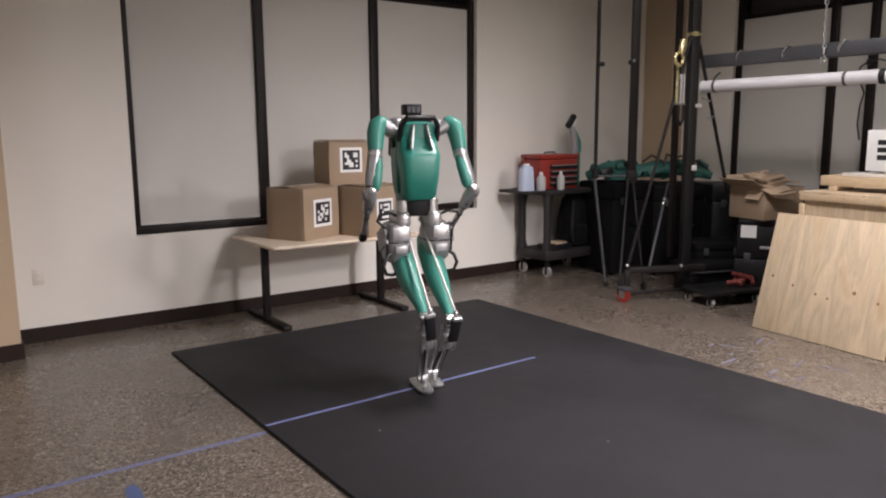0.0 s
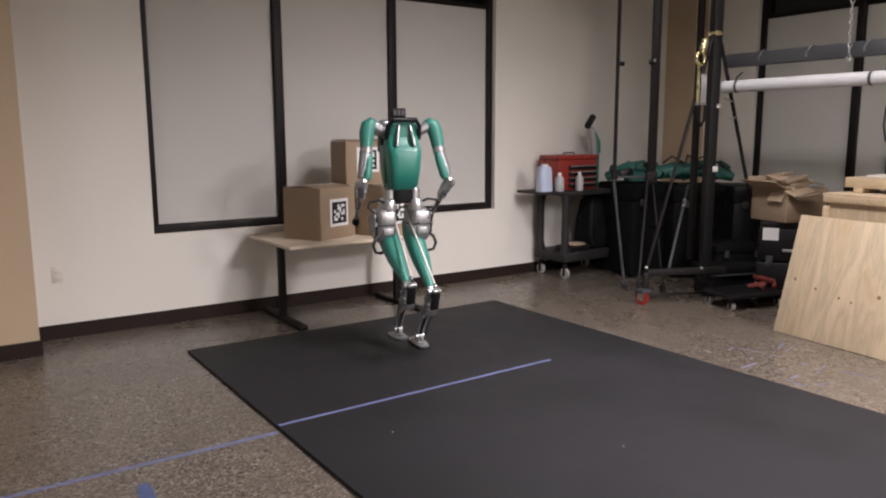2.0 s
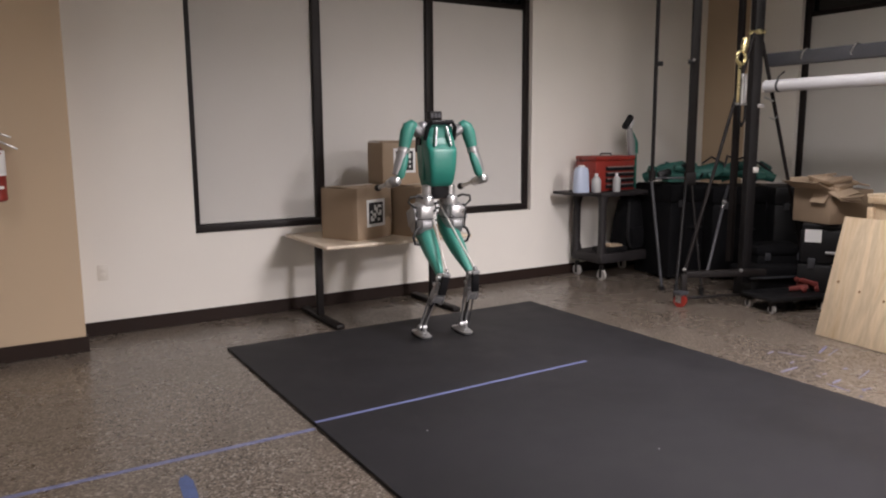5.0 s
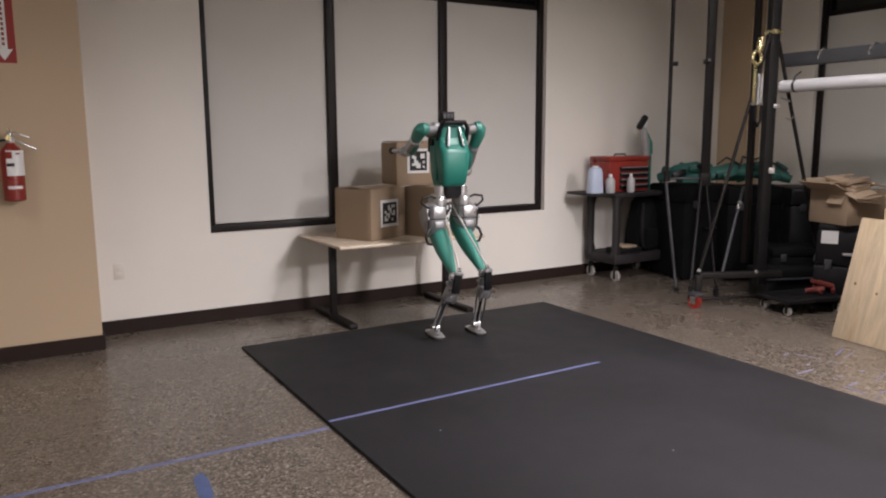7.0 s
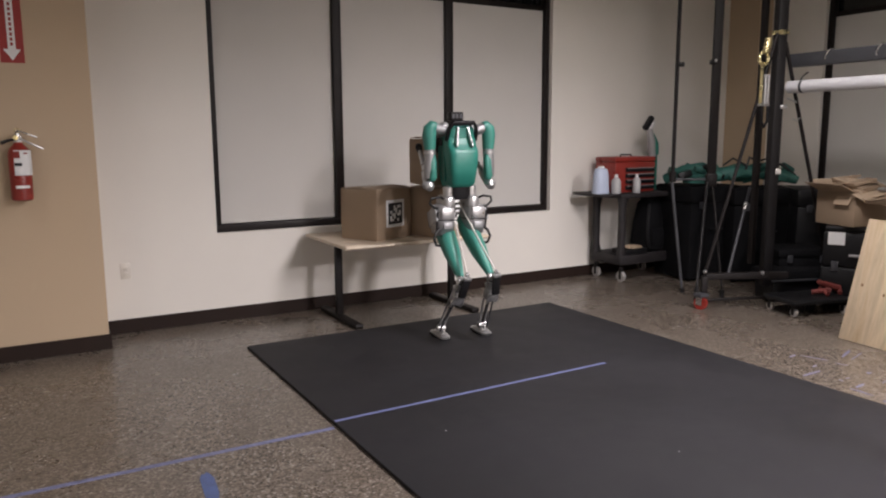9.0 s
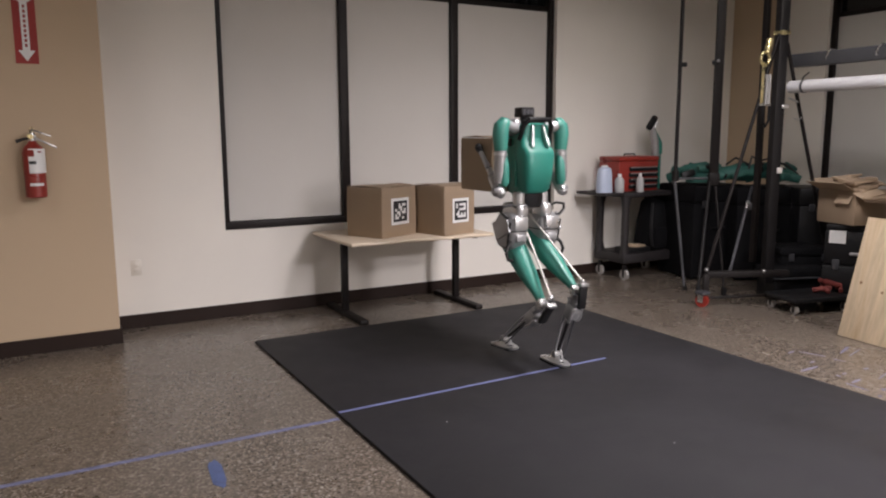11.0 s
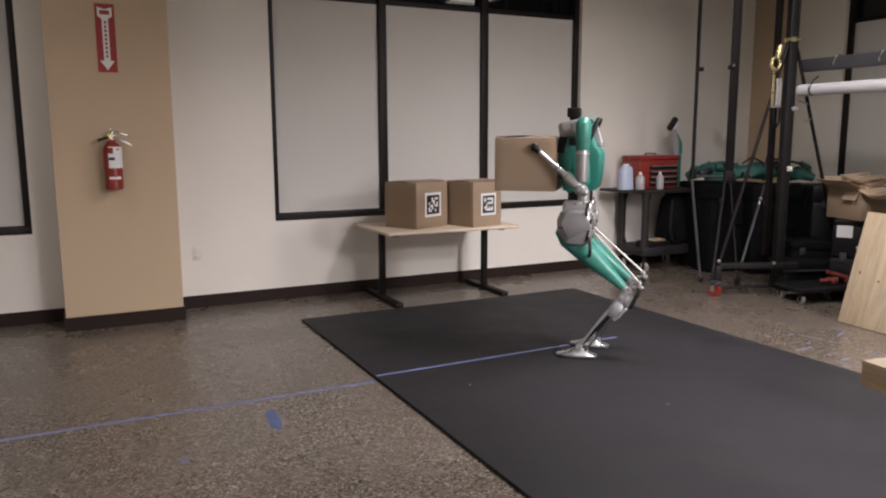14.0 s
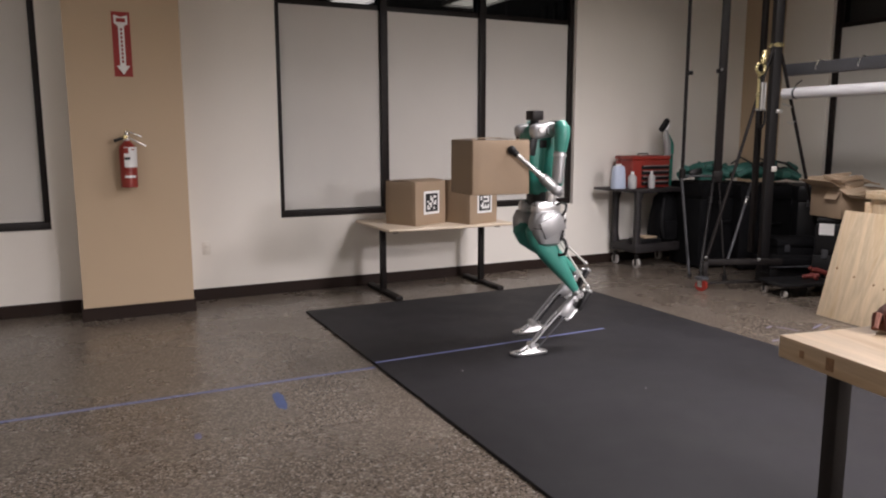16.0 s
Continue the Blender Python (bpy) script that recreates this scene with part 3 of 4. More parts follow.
limb = thing("robot_limb", "spare teal and silver robot limb standing upright on its bracket", "robot part", pose(5.90, 5.72, 1.28))
part("shank", add_loft(bmesh.new(), [((0.02, 0, -0.02), 0.05, 0.04), ((0, 0, 0.14), 0.05, 0.045), ((-0.04, 0, 0.27), 0.032, 0.03)], 14), SILVER_PAINT, limb)
part("cover", add_loft(bmesh.new(), [((0.05, -0.02, 0.0), 0.03, 0.03), ((0.04, -0.02, 0.12), 0.035, 0.03), ((0.0, -0.01, 0.22), 0.02, 0.02)], 12), TEAL, limb)
part("tip", B((0.06, 0.06, 0.17), (-0.055, 0, 0.33), bevel=0.02, turn=pose(0, 0, 0, 0, 38, 0)), BLACK, limb)
part("cap_plate", B((0.03, 0.064, 0.09), (-0.012, 0, 0.31), bevel=0.01, turn=pose(0, 0, 0, 0, 30, 0)), PAPER, limb)
part("stem", B((0.04, 0.04, 0.40), (0.10, 0.04, -0.20), bevel=0.006), TEAL, limb)


# ---------- corner: black cases and what lies on them ----------
def trunk(name, label, size, at, wheels=True, m=CLOTH):
    w, d, h = size
    c = thing(name, label, "case", at, "black equipment cases")
    part("body", B((w, d, h * 0.80), (0, 0, h * 0.41 + 0.01), bevel=0.03), m, c)
    part("lid", B((w + 0.012, d + 0.012, h * 0.18), (0, 0, h * 0.905), bevel=0.025), m, c)
    for x in (-0.3, 0.3):
        part("latch", B((0.05, 0.014, 0.07), (x * w, -d / 2 - 0.006, h * 0.80), bevel=0.004), STEEL_GREY, c)
    part("handle", add_tube(bmesh.new(), [(-0.08, -d / 2, h * 0.55), (-0.075, -d / 2 - 0.03, h * 0.55), (0.075, -d / 2 - 0.03, h * 0.55), (0.08, -d / 2, h * 0.55)], 0.010), BLACK, c)
    if wheels:
        for x in (-1, 1):
            part("wheel", R((x * (w / 2 - 0.05) - 0.012, -d / 2 + 0.05, 0.03), (x * (w / 2 - 0.05) + 0.012, -d / 2 + 0.05, 0.03), 0.03), BLACK, c)
    return c


trunk("trunk", "tall black cloth-covered equipment case", (0.62, 0.56, 0.98), pose(6.22, 5.36, 0, 0, 0, -8))
trunk("trunk", "tall black equipment case under robot parts", (0.72, 0.52, 0.96), pose(6.66, 4.95, 0, 0, 0, -28))
trunk("trunk", "black hard case with rounded lid", (0.56, 0.56, 0.97), pose(6.95, 4.48, 0, 0, 0, -38), m=BLACK)
trunk("trunk", "low black case on the floor", (0.50, 0.42, 0.44), pose(6.38, 4.30, 0, 0, 0, -30))

bundle = thing("robot_parts", "teal robot body lying on top of the black cases", "robot part", pose(6.36, 5.08, 0.98, 0, 0, -33))
part("torso_shell", add_loft(bmesh.new(), [((-0.30, 0, 0.02), 0.16, 0.14), ((-0.29, 0, 0.10), 0.17, 0.15), ((-0.26, 0, 0.17), 0.10, 0.09)], 16, 3), TEAL_SHADED, bundle)
part("leg_shell", add_tube(bmesh.new(), [(-0.16, -0.05, 0.10), (0.05, -0.06, 0.13), (0.24, -0.05, 0.12)], [0.07, 0.075, 0.05], 12), TEAL_SHADED, bundle)
part("leg_shell", add_tube(bmesh.new(), [(0.14, 0.06, 0.08), (0.32, 0.02, 0.14), (0.50, -0.04, 0.07)], [0.08, 0.085, 0.055], 12), TEAL_SHADED, bundle)
part("joint", add_ball(bmesh.new(), (0.27, -0.03, 0.17), 0.055), BLACK, bundle)
part("joint", add_ball(bmesh.new(), (0.47, -0.06, 0.12), 0.05), BLACK, bundle)
part("arm_shell", add_tube(bmesh.new(), [(-0.62, 0.12, 0.05), (-0.46, 0.02, 0.13), (-0.30, -0.06, 0.16), (-0.12, -0.12, 0.08)], [0.05, 0.07, 0.075, 0.05], 12), TEAL_SHADED, bundle)
part("hip_shell", add_ball(bmesh.new(), (0.10, 0.02, 0.12), 0.12, (1.3, 0.8, 0.8)), TEAL_SHADED, bundle)
part("foot_shell", add_tube(bmesh.new(), [(0.36, -0.06, 0.06), (0.50, -0.10, 0.10), (0.62, -0.16, 0.05)], [0.06, 0.065, 0.04], 12), TEAL_SHADED, bundle)
rng = random.Random(21)
for i in range(16):
    at = (-0.55 + 0.075 * i + rng.uniform(-0.03, 0.03), rng.uniform(-0.16, 0.10), 0.06 + 0.13 * rng.random())
    part("shell_piece", B((0.09 + 0.09 * rng.random(), 0.06 + 0.05 * rng.random(), 0.04 + 0.04 * rng.random()), at, bevel=0.018, turn=pose(0, 0, 0, rng.uniform(-30, 30), rng.uniform(-30, 30), rng.uniform(0, 180))), (TEAL_SHADED, BLACK, TEAL_SHADED, TEAL_SHADED, BLACK)[i % 5], bundle)
part("cable", add_tube(bmesh.new(), [(0.12, -0.12, 0.16), (0.16, -0.08, 0.28), (0.26, -0.06, 0.24), (0.34, -0.10, 0.27), (0.40, -0.10, 0.14)], 0.012), CABLE, bundle)
part("cable", add_tube(bmesh.new(), [(0.30, 0.0, 0.14), (0.38, -0.04, 0.23), (0.50, -0.08, 0.20), (0.60, -0.14, 0.10)], 0.014), CABLE, bundle)
part("cable", add_tube(bmesh.new(), [(-0.1, -0.1, 0.2), (0.0, -0.08, 0.27), (0.12, -0.06, 0.21), (0.2, -0.08, 0.12)], 0.010), CABLE, bundle)

# ---------- corner: pole frame ----------
stand = thing("pole_frame", "black steel frame of two tall poles with braced legs", "frame")
pa, pb = V((5.48, 5.02, 0)), V((5.79, 4.83, 0))
part("pole", R((pa.x, pa.y, 1.08), (pa.x, pa.y, 3.46), 0.018), STEEL_BLACK, stand)
part("pole", B((0.078, 0.05, 2.38), (pb.x, pb.y, 2.27), bevel=0.006, turn=pose(0, 0, 0, 0, 0, -34)), STEEL_BLACK, stand)
part("knob", R((pa.x - 0.01, pa.y - 0.02, 2.135), (pa.x + 0.035, pa.y - 0.045, 2.135), 0.021), BLACK, stand)
part("knob", R((pb.x - 0.04, pb.y - 0.01, 2.15), (pb.x - 0.075, pb.y + 0.015, 2.15), 0.021), BLACK, stand)
part("bolt", add_ball(bmesh.new(), (pb.x - 0.055, pb.y - 0.035, 2.165), 0.014), CHROME, stand)
part("collar", R((pa.x, pa.y, 1.04), (pa.x, pa.y, 1.14), 0.032), STEEL_BLACK, stand)
part("collar", B((0.10, 0.07, 0.12), (pb.x, pb.y, 1.06), bevel=0.01, turn=pose(0, 0, 0, 0, 0, -34)), STEEL_BLACK, stand)
part("tie", R((pa.x, pa.y, 1.065), (pb.x, pb.y, 1.065), 0.011), STEEL_GREY, stand)
part("leg", R((pa.x - 0.01, pa.y, 1.06), (5.47, 4.835, 0.0), 0.014), STEEL_GREY, stand)
part("foot", R((5.47, 4.835, 0.0), (5.47, 4.835, 0.04), 0.022), BLACK, stand)
part("leg", R((pb.x - 0.05, pb.y, 1.04), (5.28, 4.50, 0.12), 0.014), STEEL_DARK, stand)
part("foot", R((5.27, 4.495, 0.0), (5.285, 4.505, 0.13), 0.020), BLACK, stand)
part("brace", R((pb.x + 0.02, pb.y, 1.06), (5.62, 4.50, 0.06), 0.010), STEEL_BLACK, stand)
part("foot", R((5.615, 4.495, 0.0), (5.615, 4.495, 0.07), 0.024), BLACK, stand)
part("brace", R((5.93, 4.50, 1.0), (5.37, 4.24, 0.29), 0.012), STEEL_GREY, stand)
part("sleeve", R((5.825, 4.45, 0.868), (5.775, 4.428, 0.804), 0.017), CHROME, stand)

# ---------- corner: gantry ----------
gantry = thing("gantry_crane", "dark steel gantry hoist with braced legs and red casters", "gantry")
ga, gb, gc = V((5.06, 4.26, 0.0)), V((6.47, 4.00, 0.0)), V((5.765, 4.16, 0.0))
part("mast", B((0.085, 0.085, 3.15), (gc.x, gc.y, 1.73), bevel=0.008, turn=pose(0, 0, 0, 0, 0, -22)), STEEL_DARK, gantry)
part("mast", B((0.05, 0.05, 3.0), (5.805, 4.35, 1.82), bevel=0.006), STEEL_BLACK, gantry)
part("base", B((0.74, 0.06, 0.055), (5.47, 4.135, 0.275), bevel=0.006, turn=pose(0, 0, 0, 0, 0, -25.5)), STEEL_BLACK, gantry)
part("bolt", add_ball(bmesh.new(), (5.13, 4.29, 0.318), 0.017), CHROME, gantry)
part("bolt", add_ball(bmesh.new(), (5.58, 4.055, 0.300), 0.017), CHROME, gantry)
part("post", B((0.05, 0.05, 0.17), (5.12, 4.285, 0.195), bevel=0.005, turn=pose(0, 0, 0, 0, 0, -25)), STEEL_BLACK, gantry)
part("leg", R((gc.x - 0.05, gc.y - 0.01, 2.33), (5.14, 4.295, 0.30), 0.015), STEEL_BLACK, gantry)
part("leg", R((gc.x + 0.05, gc.y - 0.02, 2.26), (gb.x, gb.y, 0.14), 0.016), STEEL_BLACK, gantry)
part("clip", add_tube(bmesh.new(), [(5.80, 4.08, 1.79), (5.86, 4.07, 1.775), (5.91, 4.07, 1.76)], 0.008, 6), CHROME, gantry)
part("clip", add_tube(bmesh.new(), [(5.86, 4.06, 1.62), (5.91, 4.05, 1.60), (5.95, 4.05, 1.63)], 0.005, 6), CHROME, gantry)
part("cable_tail", add_tube(bmesh.new(), [(5.88, 4.04, 1.90), (5.91, 4.03, 1.97), (5.97, 4.02, 2.01)], 0.007, 6), CABLE, gantry)
part("cap", B((0.105, 0.105, 0.04), (gc.x, gc.y, 2.34), bevel=0.01), BRASS, gantry, "scuffed yellow steel cap")
part("gusset", B((0.05, 0.012, 0.05), (gc.x + 0.0, gc.y - 0.062, 1.17), bevel=0.004, turn=pose(0, 0, 0, 0, 0, -22)), ROD_WHITE, gantry)
part("gusset", B((0.06, 0.012, 0.035), (gc.x + 0.02, gc.y - 0.062, 1.72), bevel=0.004, turn=pose(0, 0, 0, 0, 0, -22)), CHROME, gantry)
for p in (ga, gb):
    c = part("caster", B((0.10, 0.09, 0.03), (p.x, p.y, 0.125), bevel=0.006), STEEL_GREY, gantry)
    part("wheel", R((p.x - 0.018, p.y - 0.006, 0.056), (p.x + 0.018, p.y + 0.006, 0.056), 0.056, seg=20), RED, c, "red caster wheel")
    for s in (-1, 1):
        part("fork", B((0.006, 0.06, 0.09), (p.x + s * 0.028, p.y, 0.085)), CHROME, c)
part("floor_bar", B((0.60, 0.03, 0.025), (5.36, 4.17, 0.075), bevel=0.006, turn=pose(0, 0, 0, 0, 0, -20)), STEEL_BLACK, gantry)
part("beam", B((0.09, 3.3, 0.112), (5.93, 2.50, 2.112), bevel=0.008), STEEL_GREY, gantry, "dark grey steel beam")
part("pipe_clip", R((5.84, 2.60, 1.885), (5.84, 2.555, 1.885), 0.057, seg=24), BLACK, gantry)
part("pipe", R((5.84, 4.10, 1.885), (5.84, 0.9, 1.885), 0.052, seg=24), PIPE_WHITE, gantry, "pale grey round pipe")
for y in (3.80, 3.38, 2.93, 2.52):
    part("strap_hook", add_tube(bmesh.new(), [(5.93, y - 0.03, 2.176), (5.885, y - 0.022, 2.174), (5.880, y - 0.004, 2.150), (5.880, y + 0.012, 2.118), (5.882, y + 0.014, 2.090)], [0.006, 0.009, 0.010, 0.009, 0.006], 8), CHROME, gantry)
for y in (3.98, 2.86):
    part("ring", R((5.84, y, 1.885), (5.84, y - 0.022, 1.885), 0.055, seg=24), STEEL_GREY, gantry)

hoist = thing("hoist_hook", "brass hook on a strap with silver spring hanging from the gantry", "hook", pose(5.575, 4.165, 0))
part("shackle", add_tube(bmesh.new(), arc((0, 0, 2.12), 0.055, -250, 70, 18, "y"), 0.014, 10), BRASS, hoist)
part("swivel", add_loft(bmesh.new(), [((0.02, 0, 2.17), 0.02, 0.02), ((0.035, 0, 2.22), 0.034, 0.03), ((0.05, 0, 2.29), 0.026, 0.026)], 12), BRASS, hoist)
part("strap", B((0.032, 0.012, 0.36), (-0.015, 0, 1.91), bevel=0.004), BRASS, hoist, "yellow webbing strap")
for x in (0.035, 0.075):
    part("spring", R((x, 0, 1.74), (x, 0, 1.99), 0.014), CHROME, hoist)
part("plate", B((0.13, 0.03, 0.02), (0.03, 0, 1.735), bevel=0.004), CHROME, hoist)
part("loop", add_tube(bmesh.new(), [(0.0, 0, 1.73), (0.01, 0, 1.60), (0.05, 0, 1.55), (0.09, 0, 1.60), (0.09, 0, 1.73)], 0.012), BLACK, hoist)

chain = thing("hoist_chain", "zinc chain hanging from above with an end hook", "chain", pose(5.9, 3.02, 0))
zc = 2.10
k = 0
while zc < 3.48:
    link = bmesh.new()
    pts = [(0.012 * math.cos(a), 0, 0.024 * math.sin(a)) for a in [2 * math.pi * i / 10 for i in range(11)]]
    add_tube(link, pts, 0.0045, 5)
    part("link", link, CHROME, chain, at=pose(0.005 * math.sin(k * 1.3) - 0.09, 0, zc, 0, 0, 90 * (k % 2) + 20))
    zc += 0.040
    k += 1
part("hook", add_tube(bmesh.new(), arc((-0.09, 0, 2.04), 0.028, -200, 60, 12, "y"), 0.008), CHROME, chain)

wire = thing("hanging_cable", "black cable hanging in loops on the dark window frame", "cable", pose(7.62, 3.50, 0))
part("plug", B((0.03, 0.05, 0.05), (-0.02, 0, 2.14), bevel=0.006), BLACK, wire)
part("cord", add_tube(bmesh.new(), [(-0.03, 0.0, 2.15), (-0.04, 0.07, 2.10), (-0.04, 0.10, 2.02), (-0.04, 0.06, 1.95), (-0.04, 0.02, 1.85), (-0.04, 0.05, 1.72), (-0.04, 0.06, 1.55), (-0.04, 0.03, 1.40)], 0.008, 6), CABLE, wire)
part("cord", add_tube(bmesh.new(), [(-0.03, -0.02, 2.14), (-0.05, -0.10, 2.16), (-0.06, -0.25, 2.11), (-0.06, -0.45, 2.10)], 0.007, 6), CABLE, wire)

# ---------- corner: tool cases, dolly, open carton ----------
case = thing("tool_case", "stacked black plastic tool case with white paper on its front", "toolbox", pose(6.36, 3.70, 0, 0, 0, -60))
part("lower_box", B((0.54, 0.42, 0.34), (0, 0, 0.18), bevel=0.02), BLACK, case)
part("upper_box", B((0.52, 0.40, 0.30), (0, 0, 0.505), bevel=0.02), BLACK, case)
part("lid", B((0.50, 0.38, 0.05), (0, 0, 0.682), bevel=0.015), BLACK, case)
part("note", B((0.13, 0.003, 0.11), (-0.16, -0.203, 0.60)), PAPER, case, "white paper sheet taped on")
for x in (-0.16, 0.16):
    part("latch", B((0.06, 0.02, 0.09), (x, -0.21, 0.36), bevel=0.006), STEEL_GREY, case)
part("grip", B((0.16, 0.03, 0.025), (0.02, -0.215, 0.46), bevel=0.008), SILVER_PAINT, case)

open_box = thing("open_carton", "open cardboard box stuffed with loose folded cardboard", "box", pose(6.36, 3.74, 0.712, 0, 0, -14))
part("body", B((0.46, 0.42, 0.29), (0, 0, 0.145), bevel=0.006), CARD, open_box)
part("flap", B((0.17, 0.42, 0.005), (-0.30, 0, 0.325), turn=pose(0, 0, 0, 0, 24, 0)), CARD_IN, open_box)
part("flap", B((0.24, 0.13, 0.005), (-0.09, -0.255, 0.245), turn=pose(0, 0, 0, 48, 6, 0)), CARD_IN, open_box)
part("flap", B((0.10, 0.16, 0.005), (-0.245, -0.10, 0.225), turn=pose(0, 0, 0, 0, -58, 0)), CARD_IN, open_box)
part("flap", B((0.46, 0.16, 0.005), (0, 0.27, 0.335), turn=pose(0, 0, 0, 30, 0, 0)), CARD_IN, open_box)
part("torn_flap", B((0.26, 0.11, 0.006), (-0.13, -0.245, 0.275), turn=pose(0, 0, 0, 22, -8, 4)), CARD_IN, open_box)
part("rolled_edge", add_tube(bmesh.new(), [(-0.24, -0.30, 0.24), (-0.12, -0.315, 0.235), (0.02, -0.30, 0.25)], 0.014, 8), CARD_IN, open_box)
rng = random.Random(11)
for i in range(16):
    part("sheet", B((0.12 + 0.16 * rng.random(), 0.07 + 0.11 * rng.random(), 0.014 + 0.016 * rng.random()), (-0.17 + 0.28 * rng.random(), -0.15 + 0.28 * rng.random(), 0.290 + 0.0085 * i * rng.uniform(0.6, 1)), bevel=0.003,
                    turn=pose(0, 0, 0, rng.uniform(-13, 18), rng.uniform(-12, 12), rng.choice((0, 90, 12)) + rng.uniform(-12, 12))), CARD_IN if i % 2 else CARD, open_box, "folded scrap of cardboard")

dolly = thing("furniture_dolly", "low black dolly on small pale casters", "dolly", pose(5.775, 3.75, 0, 0, 0, -14.5))
part("deck", B((0.60, 0.38, 0.035), (0, 0, 0.118), bevel=0.012), BLACK, dolly)
for x in (-0.25, 0.25):
    for y in (-0.14, 0.14):
        caster(dolly, x, y, 0.036)
pad = thing("seat_pad", "black padded block lying flat behind the dolly", "pad", pose(6.10, 4.16, 0.0, 0, 0, -20))
part("cushion", B((0.58, 0.34, 0.10), (0, 0, 0.235), bevel=0.03, seg=3), CLOTH, pad)
part("stand", B((0.50, 0.28, 0.185), (0, 0, 0.0925), bevel=0.015), BLACK, pad)
part("rim", B((0.58, 0.012, 0.018), (0, -0.175, 0.20), bevel=0.004), STEEL_GREY, pad)
rag = thing("red_rag", "crumpled red strap lying on the dolly", "strap", pose(5.97, 3.70, 0.136))
part("coil", add_tube(bmesh.new(), [(-0.13, 0.06, 0.020), (-0.05, -0.05, 0.05), (0.05, 0.04, 0.03), (0.0, 0.08, 0.09), (-0.08, 0.0, 0.10), (0.05, -0.06, 0.06), (0.13, 0.0, 0.022)], 0.021, 8), RED_DULL, rag)
part("coil", add_tube(bmesh.new(), [(0.02, -0.10, 0.022), (0.10, -0.04, 0.06), (0.06, 0.06, 0.08), (-0.05, 0.03, 0.05), (-0.10, -0.07, 0.022)], 0.018, 8), RED_DULL, rag)

# ---------- corner: plywood, crate, boards ----------
ply = thing("plywood_sheet", "knotty pine plywood sheet leaning against a crate", "plywood")
PW, PH = 1.02, 0.90
lean = Matrix.Translation((5.19, 3.105, 0.004)) @ pose(0, 0, 0, 0, 0, -97.2) @ pose(0, 0, 0, -14.5, 0, 0)
sheet = part("sheet", B((PW, 0.018, PH), (PW / 2, 0.009, PH / 2), bevel=0.002), PLY, ply, at=lean)
for x, z, r in ((0.08, 0.416, 0.011), (0.26, 0.373, 0.01), (0.451, 0.341, 0.01), (0.546, 0.326, 0.009), (0.728, 0.398, 0.014), (0.902, 0.358, 0.01)):
    part("knot", R((x, -0.0012, z), (x, 0.002, z), r, seg=12), KNOT, sheet)
crate = thing("wooden_crate", "pale pine crate with framed plywood side", "crate", pose(5.46, 2.98, 0, 0, 0, -97.2))
part("panel", B((1.10, 0.016, 0.98), (0.58, 0.10, 0.52)), PLY, crate)
for z in (0.06, 0.998):
    part("rail", B((1.16, 0.04, 0.045), (0.58, 0.075, z), bevel=0.003), LUMBER, crate)
for x in (0.02, 1.14):
    part("stile", B((0.04, 0.04, 0.85), (x, 0.075, 0.522), bevel=0.003), LUMBER, crate)
part("side", B((0.02, 0.86, 0.98), (0.0, 0.56, 0.52)), PLY, crate)
part("side", B((0.02, 0.86, 0.98), (1.16, 0.56, 0.52)), PLY, crate)
part("back", B((1.14, 0.02, 0.98), (0.58, 0.98, 0.52)), PLY, crate)
part("lid", B((1.18, 0.94, 0.02), (0.58, 0.53, 1.032)), PLY, crate)


BOARD_WHITE = surface("white_painted_board", (0.66, 0.63, 0.58), 0.5, vary=0.1, coarse=5, fine=90)


def board(size, at, turn, label, m=LUMBER):
    b = thing("board", label, "lumber", at @ pose(0, 0, 0, 0, 0, turn), "boards on the crate")
    part("plank", B(size, (0, 0, size[2] / 2), bevel=0.004), m, b)


for y in (2.80, 2.10):
    board((0.22, 0.06, 0.036), pose(5.80, y, 1.043), -7, "short pine spacer block under the boards")
board((0.30, 1.02, 0.075), pose(5.80, 2.40, 1.080), -7, "thick pine board lying on the crate")
board((0.26, 0.95, 0.022), pose(5.84, 2.30, 1.156), -5, "thin white-painted board on a thicker one", BOARD_WHITE)
board((0.14, 0.60, 0.018), pose(5.80, 2.20, 1.179), -12, "short white-painted board on the stack", BOARD_WHITE)
pbox = thing("white_box", "white printed box with dark square marks on the boards", "box", pose(5.88, 2.52, 1.198, 0, 0, -94))
part("body", B((0.42, 0.20, 0.30), (0.1, 0, 0.15), bevel=0.005), PAPER, pbox)
for i in range(3):
    part("print", B((0.10, 0.002, 0.036), (0.02, -0.1015, 0.10 + 0.055 * i)), INK, pbox)

# ---------- bench near the camera ----------
bench = thing("workbench", "maple-topped workbench with black steel legs", "workbench", pose(1.388, 0.394, 0, 0, 0, -9))
BH = 0.96
part("top", B((1.5, 1.9, 0.062), (0.75, -0.95, BH - 0.031), bevel=0.005), BENCHTOP, bench)
part("apron", B((1.20, 1.60, 0.03), (0.75, -0.95, BH - 0.0775), bevel=0.004), STEEL_GREY, bench)
for x in (0.095, 1.36):
    for y in (-0.12, -1.72):
        part("leg", B((0.046, 0.046, BH - 0.0626), (x, y, (BH - 0.0626) / 2), bevel=0.006), STEEL_BLACK, bench)
part("lower_shelf", B((1.2, 1.52, 0.03), (0.76, -0.96, 0.32), bevel=0.004), BLACK, bench)
for y, r in ((-0.085, 0.6), (-0.178, 1.0)):
    part("knot", B((0.002, 0.026 * r, 0.034 * r), (-0.0003, y, BH - 0.032), bevel=0.0008, seg=1), KNOT, bench)
glove = thing("leather_glove", "crumpled red-brown leather glove lying on the workbench", "glove", pose(1.735, 0.30, BH, 0, 0, 30))
